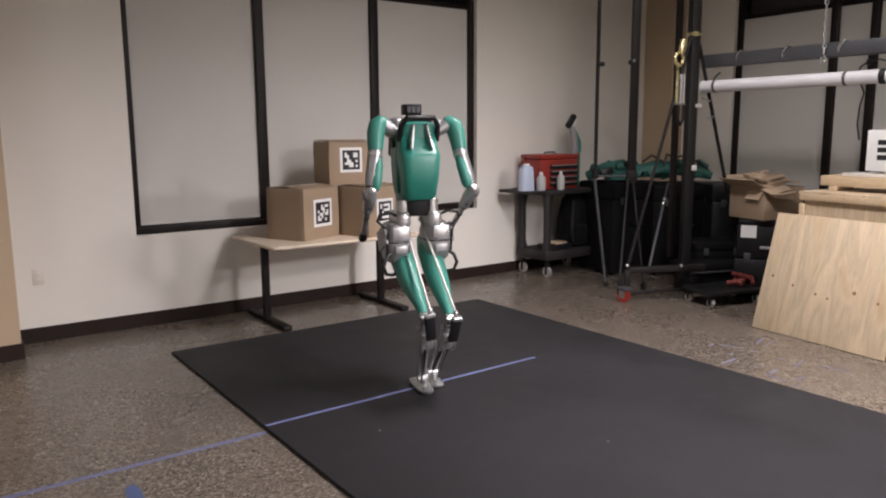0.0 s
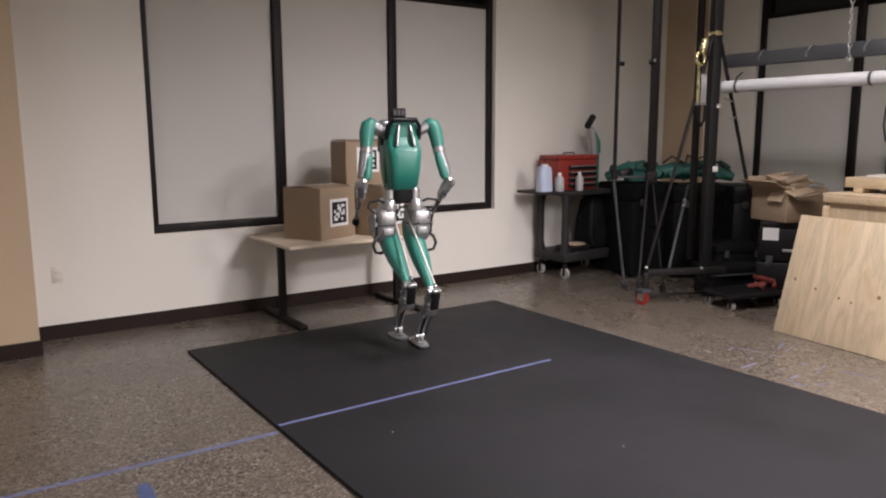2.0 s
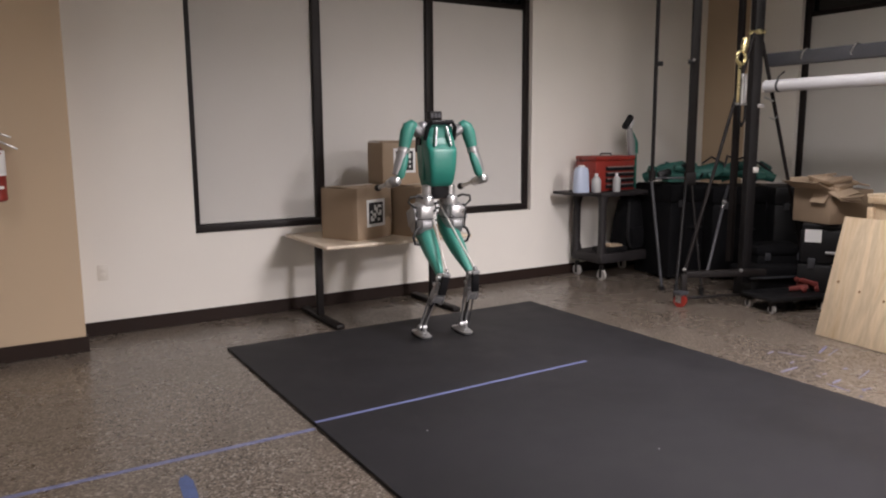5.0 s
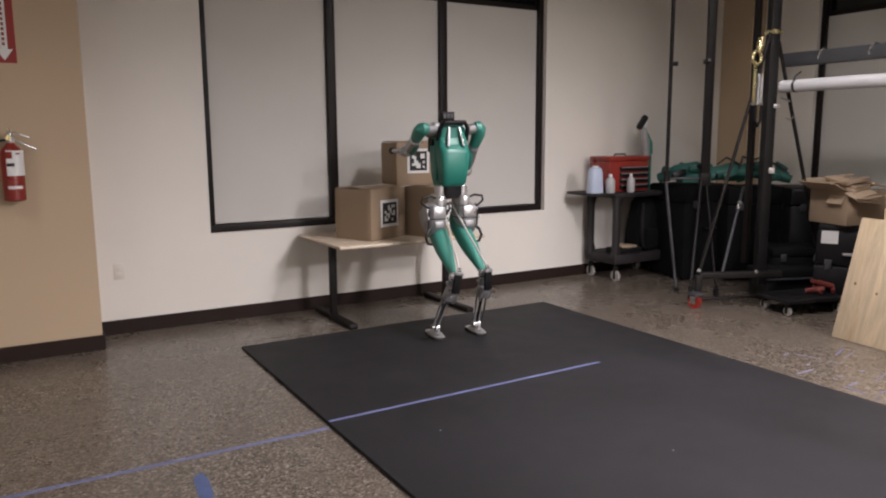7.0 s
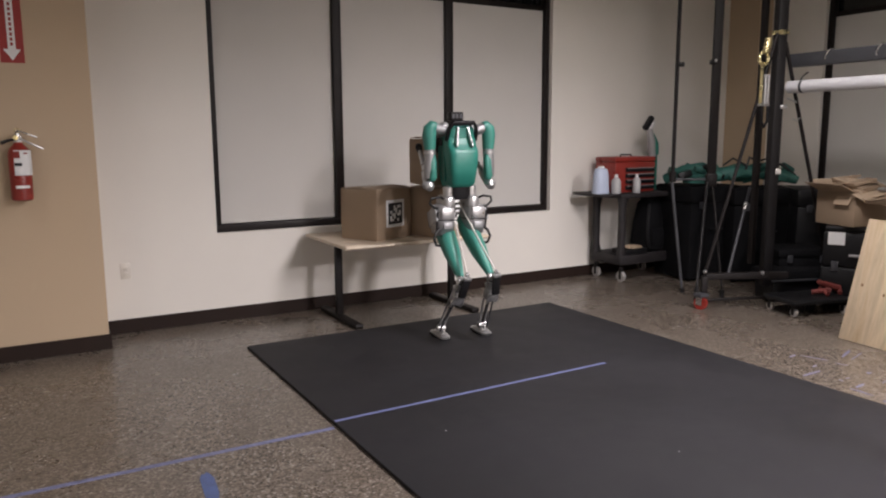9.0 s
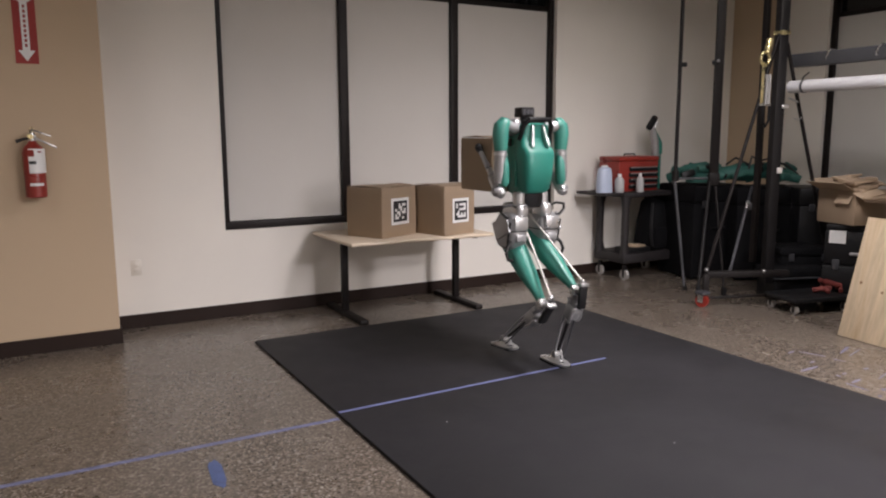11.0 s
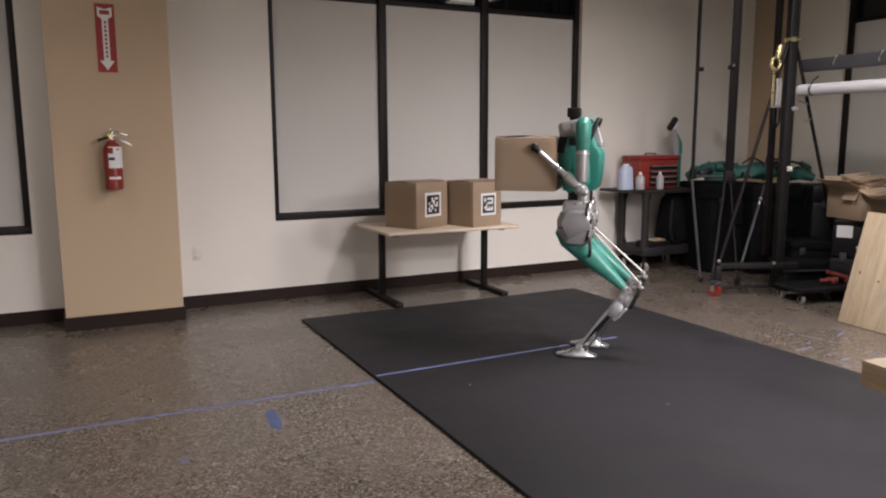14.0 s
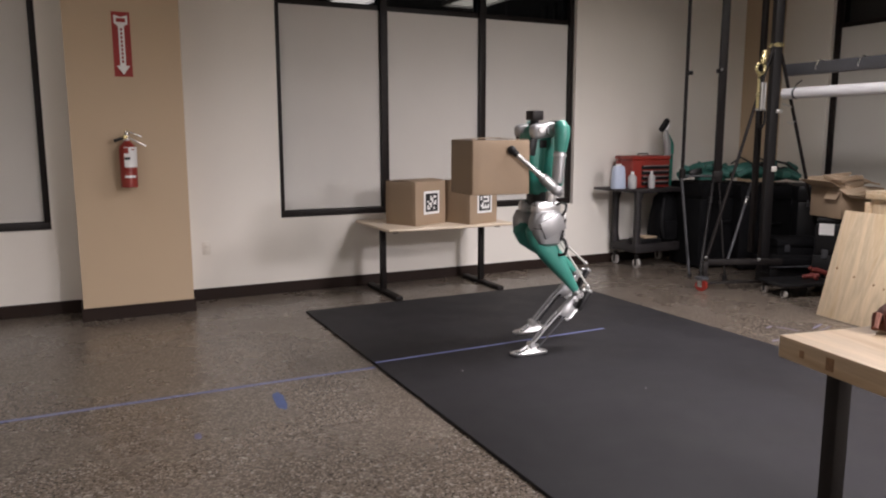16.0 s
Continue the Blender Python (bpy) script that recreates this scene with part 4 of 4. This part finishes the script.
part("palm", add_loft(bmesh.new(), [((0, 0, 0.0), 0.06, 0.05), ((0, 0, 0.02), 0.065, 0.055), ((0.01, 0, 0.05), 0.05, 0.04), ((0.01, 0, 0.07), 0.02, 0.02)], 12, 2.4), RUST, glove)
for i in range(4):
    part("finger", add_tube(bmesh.new(), [(-0.03, -0.03 + i * 0.022, 0.03), (-0.08, -0.045 + i * 0.028, 0.045), (-0.11, -0.05 + i * 0.03, 0.015)], [0.014, 0.013, 0.009], 8), RUST, glove)

# ---------- robot ----------
# Robot space: origin on the floor under the hips, +y ahead, +x its right side.
HIP_X, HIP_Y, HIP_Z = 0.094, 0.045, 0.85
THIGH, SHIN = 0.535, 0.488
SHOULDER = V((0.205, -0.03, 1.525))
UPPER, FORE = 0.385, 0.405

robot = thing("legged_robot", "teal and silver two-legged robot with arms and bird-like legs", "robot")


def torso_part():
    t = part("torso", add_loft(bmesh.new(), [((0, 0.01, 1.105), 0.082, 0.075), ((0, 0.01, 1.14), 0.098, 0.088), ((0, 0.01, 1.30), 0.106, 0.105), ((0, 0.01, 1.49), 0.109, 0.10), ((0, 0, 1.545), 0.102, 0.09), ((0, 0, 1.56), 0.08, 0.07)], 28, 5), TEAL, robot)
    # back shell: a broad shield, its upper part sloping forward
    bm = bmesh.new()
    add_loft(bm, [((0, -0.045, 1.125), 0.078, 0.058), ((0, -0.05, 1.15), 0.094, 0.078), ((0, -0.055, 1.25), 0.106, 0.090), ((0, -0.055, 1.36), 0.114, 0.096), ((0, -0.050, 1.392), 0.114, 0.090), ((0, -0.042, 1.412), 0.113, 0.068), ((0, -0.025, 1.525), 0.105, 0.046), ((0, -0.03, 1.54), 0.094, 0.045)], 32, 5.0)
    part("back_shell", bm, TEAL, t, "teal painted back cover")
    part("chest_shell", add_loft(bmesh.new(), [((0, 0.05, 1.12), 0.09, 0.06), ((0, 0.055, 1.2), 0.104, 0.075), ((0, 0.06, 1.40), 0.114, 0.085), ((0, 0.05, 1.51), 0.10, 0.07)], 28, 5), TEAL, t)
    for s in (-1, 1):
        part("fin", B((0.018, 0.05, 0.15), (s * 0.050, -0.100, 1.475), bevel=0.007, turn=pose(0, 0, 0, -16, s * -10, 0)), SILVER, t, "silver stiffening fin")
        part("side_panel", B((0.012, 0.07, 0.26), (s * 0.108, 0.01, 1.29), bevel=0.005), TEAL, t)
        part("shoulder_block", R((s * 0.09, 0, 1.53), (s * 0.165, 0, 1.53), 0.047, 0.042, seg=20), SILVER, t)
        part("shoulder_cap", B((0.080, 0.19, 0.10), (s * 0.110, 0.045, 1.528), bevel=0.035, seg=4, turn=pose(0, 0, 0, -8, 0, 0)), SILVER_PAINT, t, "rounded silver shoulder housing")
        part("shoulder_bolt", R((s * 0.16, 0.085, 1.535), (s * 0.172, 0.085, 1.535), 0.022, seg=16), SILVER, t)
        part("chest_strut", B((0.02, 0.05, 0.13), (s * 0.104, 0.115, 1.43), bevel=0.006, turn=pose(0, 0, 0, 10, 0, 0)), BLACK, t)
        part("vent", B((0.01, 0.05, 0.05), (s * 0.116, 0.045, 1.44), bevel=0.004), BLACK, t)
    part("carry_handle", add_tube(bmesh.new(), [(-0.112, -0.06, 1.455), (-0.106, -0.095, 1.54), (-0.078, -0.112, 1.580), (0.078, -0.112, 1.580), (0.106, -0.095, 1.54), (0.112, -0.06, 1.455)], 0.016, 10), BLACK, t, "black carry handle")
    part("collar", B((0.17, 0.13, 0.05), (0, -0.005, 1.555), bevel=0.014), BLACK, t)
    part("waist", add_loft(bmesh.new(), [((0, 0.0, 1.03), 0.080, 0.07), ((0, 0, 1.06), 0.092, 0.08), ((0, 0.0, 1.12), 0.092, 0.08)], 20, 3), BLACK, t, "black waist housing")


torso_part()
head = part("head", R((0, 0.05, 1.56), (0, 0.05, 1.60), 0.030), BLACK, robot)
part("sensor", B((0.10, 0.085, 0.062), (0, 0.05, 1.628), bevel=0.007), STEEL_BLACK, head, "dark ribbed sensor block")
for i in (-1, 0, 1):
    part("slot", B((0.020, 0.004, 0.034), (i * 0.028, 0.0065, 1.628), bevel=0.001, seg=1), STEEL_GREY, head)

for s in (-1, 1):
    hip = part("hip", R((s * 0.088, -0.03, 0.985), (s * 0.088, -0.03, 1.12), 0.039, seg=22), SILVER, robot, "silver hip motor housing")
    part("cap", add_ball(bmesh.new(), (s * 0.088, -0.03, 1.118), 0.039, (1, 1, 0.5)), SILVER, hip)
    part("yoke", B((0.085, 0.20, 0.095), (s * 0.094, 0.005, 1.012), bevel=0.03, seg=3), SILVER, hip)
    drum = part("hip_drum", add_loft(bmesh.new(), [((s * 0.120, 0.0, 0.765), 0.045, 0.050), ((s * 0.122, 0.005, 0.785), 0.066, 0.084), ((s * 0.122, 0.012, 0.85), 0.076, 0.114), ((s * 0.122, 0.012, 0.93), 0.076, 0.114), ((s * 0.118, 0.005, 0.985), 0.062, 0.088), ((s * 0.112, 0, 1.0), 0.045, 0.055)], 28, 3.4), SILVER_PAINT, robot, "rounded silver thigh actuator housing")
    part("front_drum", add_loft(bmesh.new(), [((s * 0.117, 0.080, 0.85), 0.04, 0.03), ((s * 0.117, 0.080, 0.87), 0.055, 0.055), ((s * 0.117, 0.076, 0.93), 0.058, 0.062), ((s * 0.117, 0.07, 0.985), 0.045, 0.045)], 22, 2.4), SILVER_PAINT, drum)
    part("seam_ring", add_loft(bmesh.new(), [((s * 0.122, 0.012, 0.884), 0.0775, 0.1155), ((s * 0.122, 0.012, 0.890), 0.0775, 0.1155)], 28, 3.4), BLACK, drum)
    part("face_plate", B((0.016, 0.17, 0.12), (s * 0.198, 0.005, 0.905), bevel=0.007, turn=pose(0, 0, 0, -24, 0, 0)), SILVER_PAINT, drum)
    part("seam", B((0.010, 0.012, 0.15), (s * 0.194, -0.075, 0.875), bevel=0.003, turn=pose(0, 0, 0, 12, 0, 0)), BLACK, drum)
    part("rear_plate", B((0.10, 0.02, 0.085), (s * 0.120, -0.102, 0.935), bevel=0.008), SILVER, drum)
    part("rear_plate", B((0.075, 0.02, 0.05), (s * 0.120, -0.102, 0.845), bevel=0.008), SILVER_PAINT, drum)
    part("hose", add_tube(bmesh.new(), [(s * 0.17, -0.07, 0.83), (s * 0.205, -0.085, 0.80), (s * 0.222, -0.09, 0.755), (s * 0.205, -0.085, 0.71), (s * 0.165, -0.07, 0.70), (s * 0.117, -0.05, 0.715)], 0.0105, 8), CABLE, drum, "black loop of hose")
    part("hose", add_tube(bmesh.new(), [(s * 0.12, -0.05, 1.03), (s * 0.17, -0.075, 1.055), (s * 0.235, -0.07, 1.045), (s * 0.245, -0.06, 1.01), (s * 0.205, -0.06, 0.975), (s * 0.17, -0.05, 0.965)], 0.0085, 8), CABLE, drum)


def limb_frame(a, b, hint):
    """The pose whose origin is a, whose -z runs to b and whose +y leans towards hint."""
    z = (a - b).normalized()
    y = (hint - z * hint.dot(z)).normalized()
    x = y.cross(z)
    m = Matrix((x, y, z)).transposed().to_4x4()
    return Matrix.Translation(a) @ m


def bend(a, b, l1, l2, pole):
    """The middle joint of two limbs of lengths l1, l2 from a to b, on the side of pole; b drawn in if out of reach."""
    d = b - a
    n = min(d.length, (l1 + l2) * 0.995)
    u = d.normalized()
    k = (l1 * l1 - l2 * l2 + n * n) / (2 * n)
    h = math.sqrt(max(0.0, l1 * l1 - k * k))
    w = pole - a
    w = (w - u * w.dot(u)).normalized()
    return a + u * k + w * h, a + u * n


def make_leg(s):
    """Parts of one leg, each along its own -z. s: -1 left, 1 right."""
    th = part("thigh", add_loft(bmesh.new(), [((0, 0.012, 0.085), 0.030, 0.035), ((0, 0.02, 0.065), 0.050, 0.062), ((0, 0.026, -0.02), 0.062, 0.084), ((0, 0.020, -0.14), 0.065, 0.076), ((0, 0.012, -0.27), 0.060, 0.060), ((0, 0.006, -0.37), 0.046, 0.044), ((0, 0.002, -0.45), 0.031, 0.033), ((0, 0, -0.50), 0.026, 0.026)], 22, 2.2), TEAL_LEG, robot, "teal tapered upper leg cover")
    part("knee_hub", R((-0.034, 0, -THIGH), (0.034, 0, -THIGH), 0.026, seg=18), SILVER, th)
    part("knee_fork", B((0.05, 0.04, 0.07), (0, 0, -0.515), bevel=0.01), SILVER, th)
    part("push_rod", R((s * -0.050, -0.105, 0.10), (s * -0.004, -0.095, -THIGH - 0.005), 0.0072, seg=10), ROD_WHITE, th, "thin pale push rod")
    part("rod_end", add_ball(bmesh.new(), (s * -0.004, -0.095, -THIGH - 0.008), 0.016), SILVER, th)
    part("rod_end", add_ball(bmesh.new(), (s * -0.050, -0.105, 0.10), 0.014), SILVER, th)
    sh = part("shin", B((0.058, 0.036, 0.13), (0, 0.0, -0.085), bevel=0.012), SILVER_PAINT, robot, "silver lower leg frame")
    part("rear_cover", B((0.056, 0.026, 0.145), (0, -0.064, -0.005), bevel=0.007, turn=pose(0, 0, 0, -15, 0, 0)), BLACK, sh, "black rectangular spring cover")
    part("cover_cap", B((0.058, 0.034, 0.020), (0, -0.044, 0.076), bevel=0.005, turn=pose(0, 0, 0, -15, 0, 0)), SILVER, sh)
    part("cover_arm", B((0.020, 0.060, 0.016), (0, -0.026, 0.060), bevel=0.004, turn=pose(0, 0, 0, -30, 0, 0)), SILVER, sh)
    part("heel_block", add_loft(bmesh.new(), [((0, -0.01, -0.20), 0.024, 0.02), ((0, -0.020, -0.175), 0.038, 0.044), ((0, -0.022, -0.12), 0.038, 0.048), ((0, -0.01, -0.09), 0.030, 0.030)], 18, 3.4), SILVER_PAINT, sh)
    part("bracket", B((0.074, 0.018, 0.085), (0, -0.058, -0.125), bevel=0.006, turn=pose(0, 0, 0, 8, 0, 0)), SILVER, sh, "silver spring bracket")
    for x in (-0.034, 0.034):
        part("hook", add_tube(bmesh.new(), [(x, -0.055, -0.10), (x * 1.15, -0.062, -0.16), (x * 1.1, -0.052, -0.192), (x * 0.7, -0.036, -0.196)], [0.008, 0.009, 0.010, 0.008], 8), SILVER, sh)
        part("bolt", R((x * 1.05, 0.0, -0.05), (x * 1.35, 0.0, -0.05), 0.013, seg=12), SILVER, sh)
    part("tendon", R((0, -0.012, -0.19), (0, -0.004, -SHIN + 0.03), 0.011, 0.009, seg=10), STEEL_DARK, sh, "dark slender shank")
    for x in (-0.022, 0.022):
        part("rail", add_tube(bmesh.new(), [(x, 0.012, -0.05), (x, 0.016, -0.25), (x * 0.85, 0.006, -0.43), (x * 0.7, 0, -SHIN)], [0.009, 0.0080, 0.0080, 0.010], 10), SILVER_PAINT, sh, "slender silver rail")
    part("toe_rod", R((s * 0.028, -0.028, -0.15), (s * 0.022, -0.045, -SHIN + 0.01), 0.0060, seg=8), STEEL_GREY, sh)
    part("ankle_hub", R((-0.03, 0, -SHIN), (0.03, 0, -SHIN), 0.020, seg=16), SILVER, sh)
    # foot: origin at the ankle, sole 0.063 below
    fo = part("foot", add_loft(bmesh.new(), [((0, 0.015, -0.062), 0.045, 0.130), ((0, 0.015, -0.049), 0.049, 0.136), ((0, 0.008, -0.040), 0.040, 0.108), ((0, -0.002, -0.030), 0.026, 0.060), ((0, -0.005, -0.010), 0.018, 0.030)], 24, 3.0), SILVER, robot, "flat silver metal foot")
    part("sole", B((0.085, 0.235, 0.010), (0, 0.015, -0.0645), bevel=0.004), BLACK, fo)
    part("ankle_fork", B((0.05, 0.035, 0.04), (0, 0, -0.005), bevel=0.008), SILVER, fo)
    part("heel_post", R((0, -0.05, -0.045), (0, -0.048, 0.0), 0.012, seg=10), SILVER, fo)
    part("strut", R((0.0, 0.09, -0.042), (0, 0.01, 0.0), 0.009, seg=8), SILVER, fo)
    return th, sh, fo


def make_arm(s):
    up = part("upper_arm", add_tube(bmesh.new(), [(s * -0.018, 0, 0.030), (s * 0.004, 0, 0.028), (s * 0.022, 0, 0.010), (s * 0.026, 0, -0.035), (s * 0.020, 0, -0.085), (s * 0.013, 0, -0.135)], [0.036, 0.046, 0.050, 0.050, 0.046, 0.041], 18), TEAL_LEG, robot, "teal shoulder cover")
    part("shoulder_link", add_tube(bmesh.new(), [(s * -0.085, 0, 0.005), (s * -0.05, 0, 0.012), (s * -0.015, 0, 0.020)], [0.034, 0.036, 0.038], 16), SILVER_PAINT, up, "silver shoulder link")
    part("sleeve", add_loft(bmesh.new(), [((s * 0.004, 0, -0.34), 0.034, 0.034), ((s * 0.007, 0, -0.28), 0.040, 0.040), ((s * 0.012, 0, -0.12), 0.039, 0.039)], 18), SILVER_PAINT, up, "silver upper arm tube")
    part("band", R((s * 0.011, 0, -0.150), (s * 0.011, 0, -0.168), 0.044, seg=20), SILVER, up)
    part("stripe", add_loft(bmesh.new(), [((s * -0.014, -0.016, -0.355), 0.020, 0.024), ((s * -0.014, -0.018, -0.33), 0.030, 0.034), ((s * -0.010, -0.014, -0.22), 0.028, 0.032), ((s * -0.004, -0.010, -0.165), 0.020, 0.022)], 16, 2.6), TEAL_LEG, up, "teal rear arm cover")
    part("elbow_hub", add_ball(bmesh.new(), (s * 0.012, 0.005, -UPPER - 0.004), 0.037, (1.0, 1.15, 0.95)), SILVER_PAINT, up)
    part("elbow_cap", R((s * 0.030, 0.0, -UPPER), (s * 0.046, 0.0, -UPPER), 0.026, 0.014, seg=18), SILVER_PAINT, up)
    fo = part("forearm", add_tube(bmesh.new(), [(0, 0, 0.052), (0, 0, 0.046), (0, 0, 0.02), (0, 0, -0.06), (0, 0, -0.12), (0, 0, -0.15), (0, 0, -0.26), (0, 0, -FORE + 0.03)], [0.008, 0.022, 0.036, 0.037, 0.031, 0.020, 0.016, 0.015], 16), SILVER, robot, "slender silver forearm")
    part("cuff", R((0, 0, -0.118), (0, 0, -0.132), 0.033, seg=18), SILVER_PAINT, fo)
    part("wrist", R((0, 0, -FORE + 0.045), (0, 0, -FORE + 0.015), 0.020, seg=14), BLACK, fo)
    part("gripper", add_ball(bmesh.new(), (0, 0, -FORE), 0.026, (1, 1.05, 1.15)), BLACK, fo, "black rubber fist")
    return up, fo


legs = {s: make_leg(s) for s in (-1, 1)}
arms = {s: make_arm(s) for s in (-1, 1)}

# ---------- how the robot walks ----------
STEPS = {
    -1: ((2.335, 3.44), [(0.05, 0.36, 2.395, 3.680), (1.05, 1.36, 2.555, 4.190), (1.90, 2.18, 2.635, 4.480), (2.86, 3.10, 2.675, 4.600), (9.50, 9.85, 2.678, 4.370), (10.20, 10.55, 2.690, 3.950),
                        (10.90, 11.22, 2.730, 3.400), (11.91, 12.18, 2.720, 3.320), (12.80, 13.06, 2.750, 3.290), (13.68, 13.96, 2.730, 3.220), (14.62, 14.88, 2.760, 3.200), (15.50, 15.79, 2.395, 3.165)]),
    1: ((2.440, 3.49), [(0.52, 0.84, 2.615, 3.860), (1.45, 1.76, 2.755, 4.280), (2.30, 2.74, 2.805, 4.510), (3.24, 3.52, 2.995, 4.540), (9.12, 9.48, 2.978, 4.350), (9.85, 10.20, 2.960, 4.000),
                       (10.55, 10.90, 2.920, 3.560), (11.36, 11.82, 2.940, 3.330), (12.38, 12.74, 2.930, 3.380), (13.18, 13.62, 2.960, 3.380), (14.14, 14.46, 2.810, 3.390), (15.02, 15.34, 2.670, 3.380), (15.86, 16.20, 2.340, 3.400)]),
}
YAWS = [(0, -15), (1, -15), (2, -13), (3.2, -9), (9.1, -8), (10.2, -5), (11.3, 1), (11.9, 10), (12.5, 23), (13.1, 33), (13.7, 43), (14.3, 53), (15.0, 68), (15.5, 78), (16.0, 86)]
# the robot's fists, in robot space (right side): t, x, y, z
REACH = [(0, 0.27, 0.17, 0.89), (4.3, 0.27, 0.17, 0.89), (5.3, 0.36, 0.40, 1.15), (6.2, 0.30, 0.60, 1.33), (6.6, 0.31, 0.66, 1.355), (6.95, BOX_W / 2 + 0.022, 0.725, 1.367)]
# where the elbows point, in robot space (right side)
POLES = [(0, 0.47, -0.72, 1.1), (4.3, 0.47, -0.72, 1.1), (5.6, 0.45, -0.1, 0.7), (6.6, 0.34, 0.0, 0.0), (7.4, 0.30, 0.0, 0.0), (8.4, 0.30, -0.1, 0.5), (16, 0.30, -0.1, 0.5)]
# the carried box, in robot space: t, y, z of its base
CARRY = [(7.4, 0.865, 1.083), (7.7, 0.745, 1.085), (8.05, 0.55, 1.10), (8.4, 0.385, 1.11), (8.8, 0.335, 1.12), (14.5, 0.345, 1.12), (16.0, 0.38, 1.12)]

# how far behind the middle of the box the fists press: t, metres
GRASP = [(6.95, 0.14), (7.6, 0.12), (8.4, 0.065)]
# the right arm lags in the reach: t, share
SLACK = [(4.8, 0.0), (5.7, 1.0), (6.7, 1.0), (7.4, 0.5), (8.2, 0.0)]


def ease(rows, t):
    """Values between rows, eased at each row."""
    if t <= rows[0][0]:
        return rows[0][1:]
    for p, q in zip(rows, rows[1:]):
        if t <= q[0]:
            k = (t - p[0]) / (q[0] - p[0])
            k = k * k * (3 - 2 * k)
            return tuple(a + (b - a) * k for a, b in zip(p[1:], q[1:]))
    return rows[-1][1:]


def smooth_yaw(t):
    w = [(math.exp(-((k * 0.1) / 0.25) ** 2), ) for k in range(-5, 6)]
    total = sum(a[0] for a in w)
    out = 0
    for k, (a,) in zip(range(-5, 6), w):
        x = min(16, max(0, t + k * 0.1))
        for p, q in zip(YAWS, YAWS[1:]):
            if x <= q[0]:
                out += a * (p[1] + (q[1] - p[1]) * (x - p[0]) / (q[0] - p[0]))
                break
    return out / total


def foot_at(s, t):
    """World x, y, lift and yaw of a foot."""
    (x, y), steps = STEPS[s]
    yaw = smooth_yaw(0)
    for t0, t1, nx, ny in steps:
        if t >= t1:
            x, y, yaw = nx, ny, smooth_yaw(min(16, t1))
        elif t > t0:
            k = (t - t0) / (t1 - t0)
            e = k * k * (3 - 2 * k)
            ny_ = smooth_yaw(min(16, t1))
            return x + (nx - x) * e, y + (ny - y) * e, 0.09 * math.sin(math.pi * k) ** 1.2, yaw + (ny_ - yaw) * e
        else:
            break
    return x, y, 0.0, yaw


def base_at(t):
    """World x, y and yaw of the robot's base: the mean of its feet, smoothed."""
    sx = sy = sw = 0
    for k in range(-9, 10):
        w = math.exp(-((k * 0.07) / 0.28) ** 2)
        u = t - 0.12 + k * 0.07
        for s in (-1, 1):
            x, y, _, _ = foot_at(s, min(16.05, max(-0.1, u)))
            sx, sy, sw = sx + w * x, sy + w * y, sw + w
    yaw = smooth_yaw(t)
    ahead = ease([(0, 0.06), (4.2, 0.06), (5.6, 0.115), (8.0, 0.115), (9.2, 0.06), (11.0, 0.0), (11.5, 0.025), (12.5, 0.07), (14.5, 0.05), (15.0, 0.015), (16, 0.005)], t)[0]
    aside = ease([(0, -0.040), (3.4, -0.038), (4.1, -0.003), (9.2, -0.003), (11.0, 0.0)], t)[0]
    c, s = math.cos(radians(yaw)), math.sin(radians(yaw))
    return sx / sw - ahead * s + aside * c, sy / sw + ahead * c + aside * s, yaw


def motions():
    n = 80
    times = [16.0 * i / n for i in range(n + 1)]
    rows = {ob: [] for ob in (robot, box_carried, *legs[-1], *legs[1], *arms[-1], *arms[1])}
    rest = base_at(CARRY[0][0])
    for t in times:
        x, y, yaw = base_at(t)
        base = pose(x, y, 0, 0, 0, yaw)
        rows[robot].append((t, base))
        inv = base.inverted()
        for s in (-1, 1):
            fx, fy, lift, fyaw = foot_at(s, t)
            ankle = inv @ V((fx, fy, MAT_Z + 0.0695 + lift))
            hipj = V((s * HIP_X, HIP_Y, HIP_Z))
            knee, ankle = bend(hipj, ankle, THIGH, SHIN, V((s * HIP_X, -1.0, 0.5)))
            th, sh, fo = legs[s]
            rows[th].append((t, limb_frame(hipj, knee, V((0, 1, 0)))))
            rows[sh].append((t, limb_frame(knee, ankle, V((0, 1, 0)))))
            tilt = -60 * lift
            rows[fo].append((t, Matrix.Translation(ankle) @ pose(0, 0, 0, tilt, 0, fyaw - yaw)))
        by, bz = ease(CARRY, t)
        box = (base if t > CARRY[0][0] else pose(*rest[:2], 0, 0, 0, rest[2])) @ pose(0, by, bz)
        rows[box_carried].append((t, box))
        for s in (-1, 1):
            if t < 6.95:
                hx, hy, hz = ease(REACH, t)
            else:
                hx, hy, hz = BOX_W / 2 + 0.022, by - ease(GRASP, t)[0], bz + 0.284
            slack = ease(SLACK, t)[0] if s == 1 else 0.0
            fist = V((s * hx, hy - 0.17 * slack, hz - 0.07 * slack))
            sj = V((s * SHOULDER.x, SHOULDER.y, SHOULDER.z))
            px, py, pz = ease(POLES, t)
            elbow, fist = bend(sj, fist, UPPER, FORE, V((s * px, py, pz)))
            up, fo = arms[s]
            rows[up].append((t, limb_frame(sj, elbow, V((0, 1, 0.25)))))
            rows[fo].append((t, limb_frame(elbow, fist, V((0, 0.5, 1)))))
    for ob, r in rows.items():
        walk(ob, r)


motions()
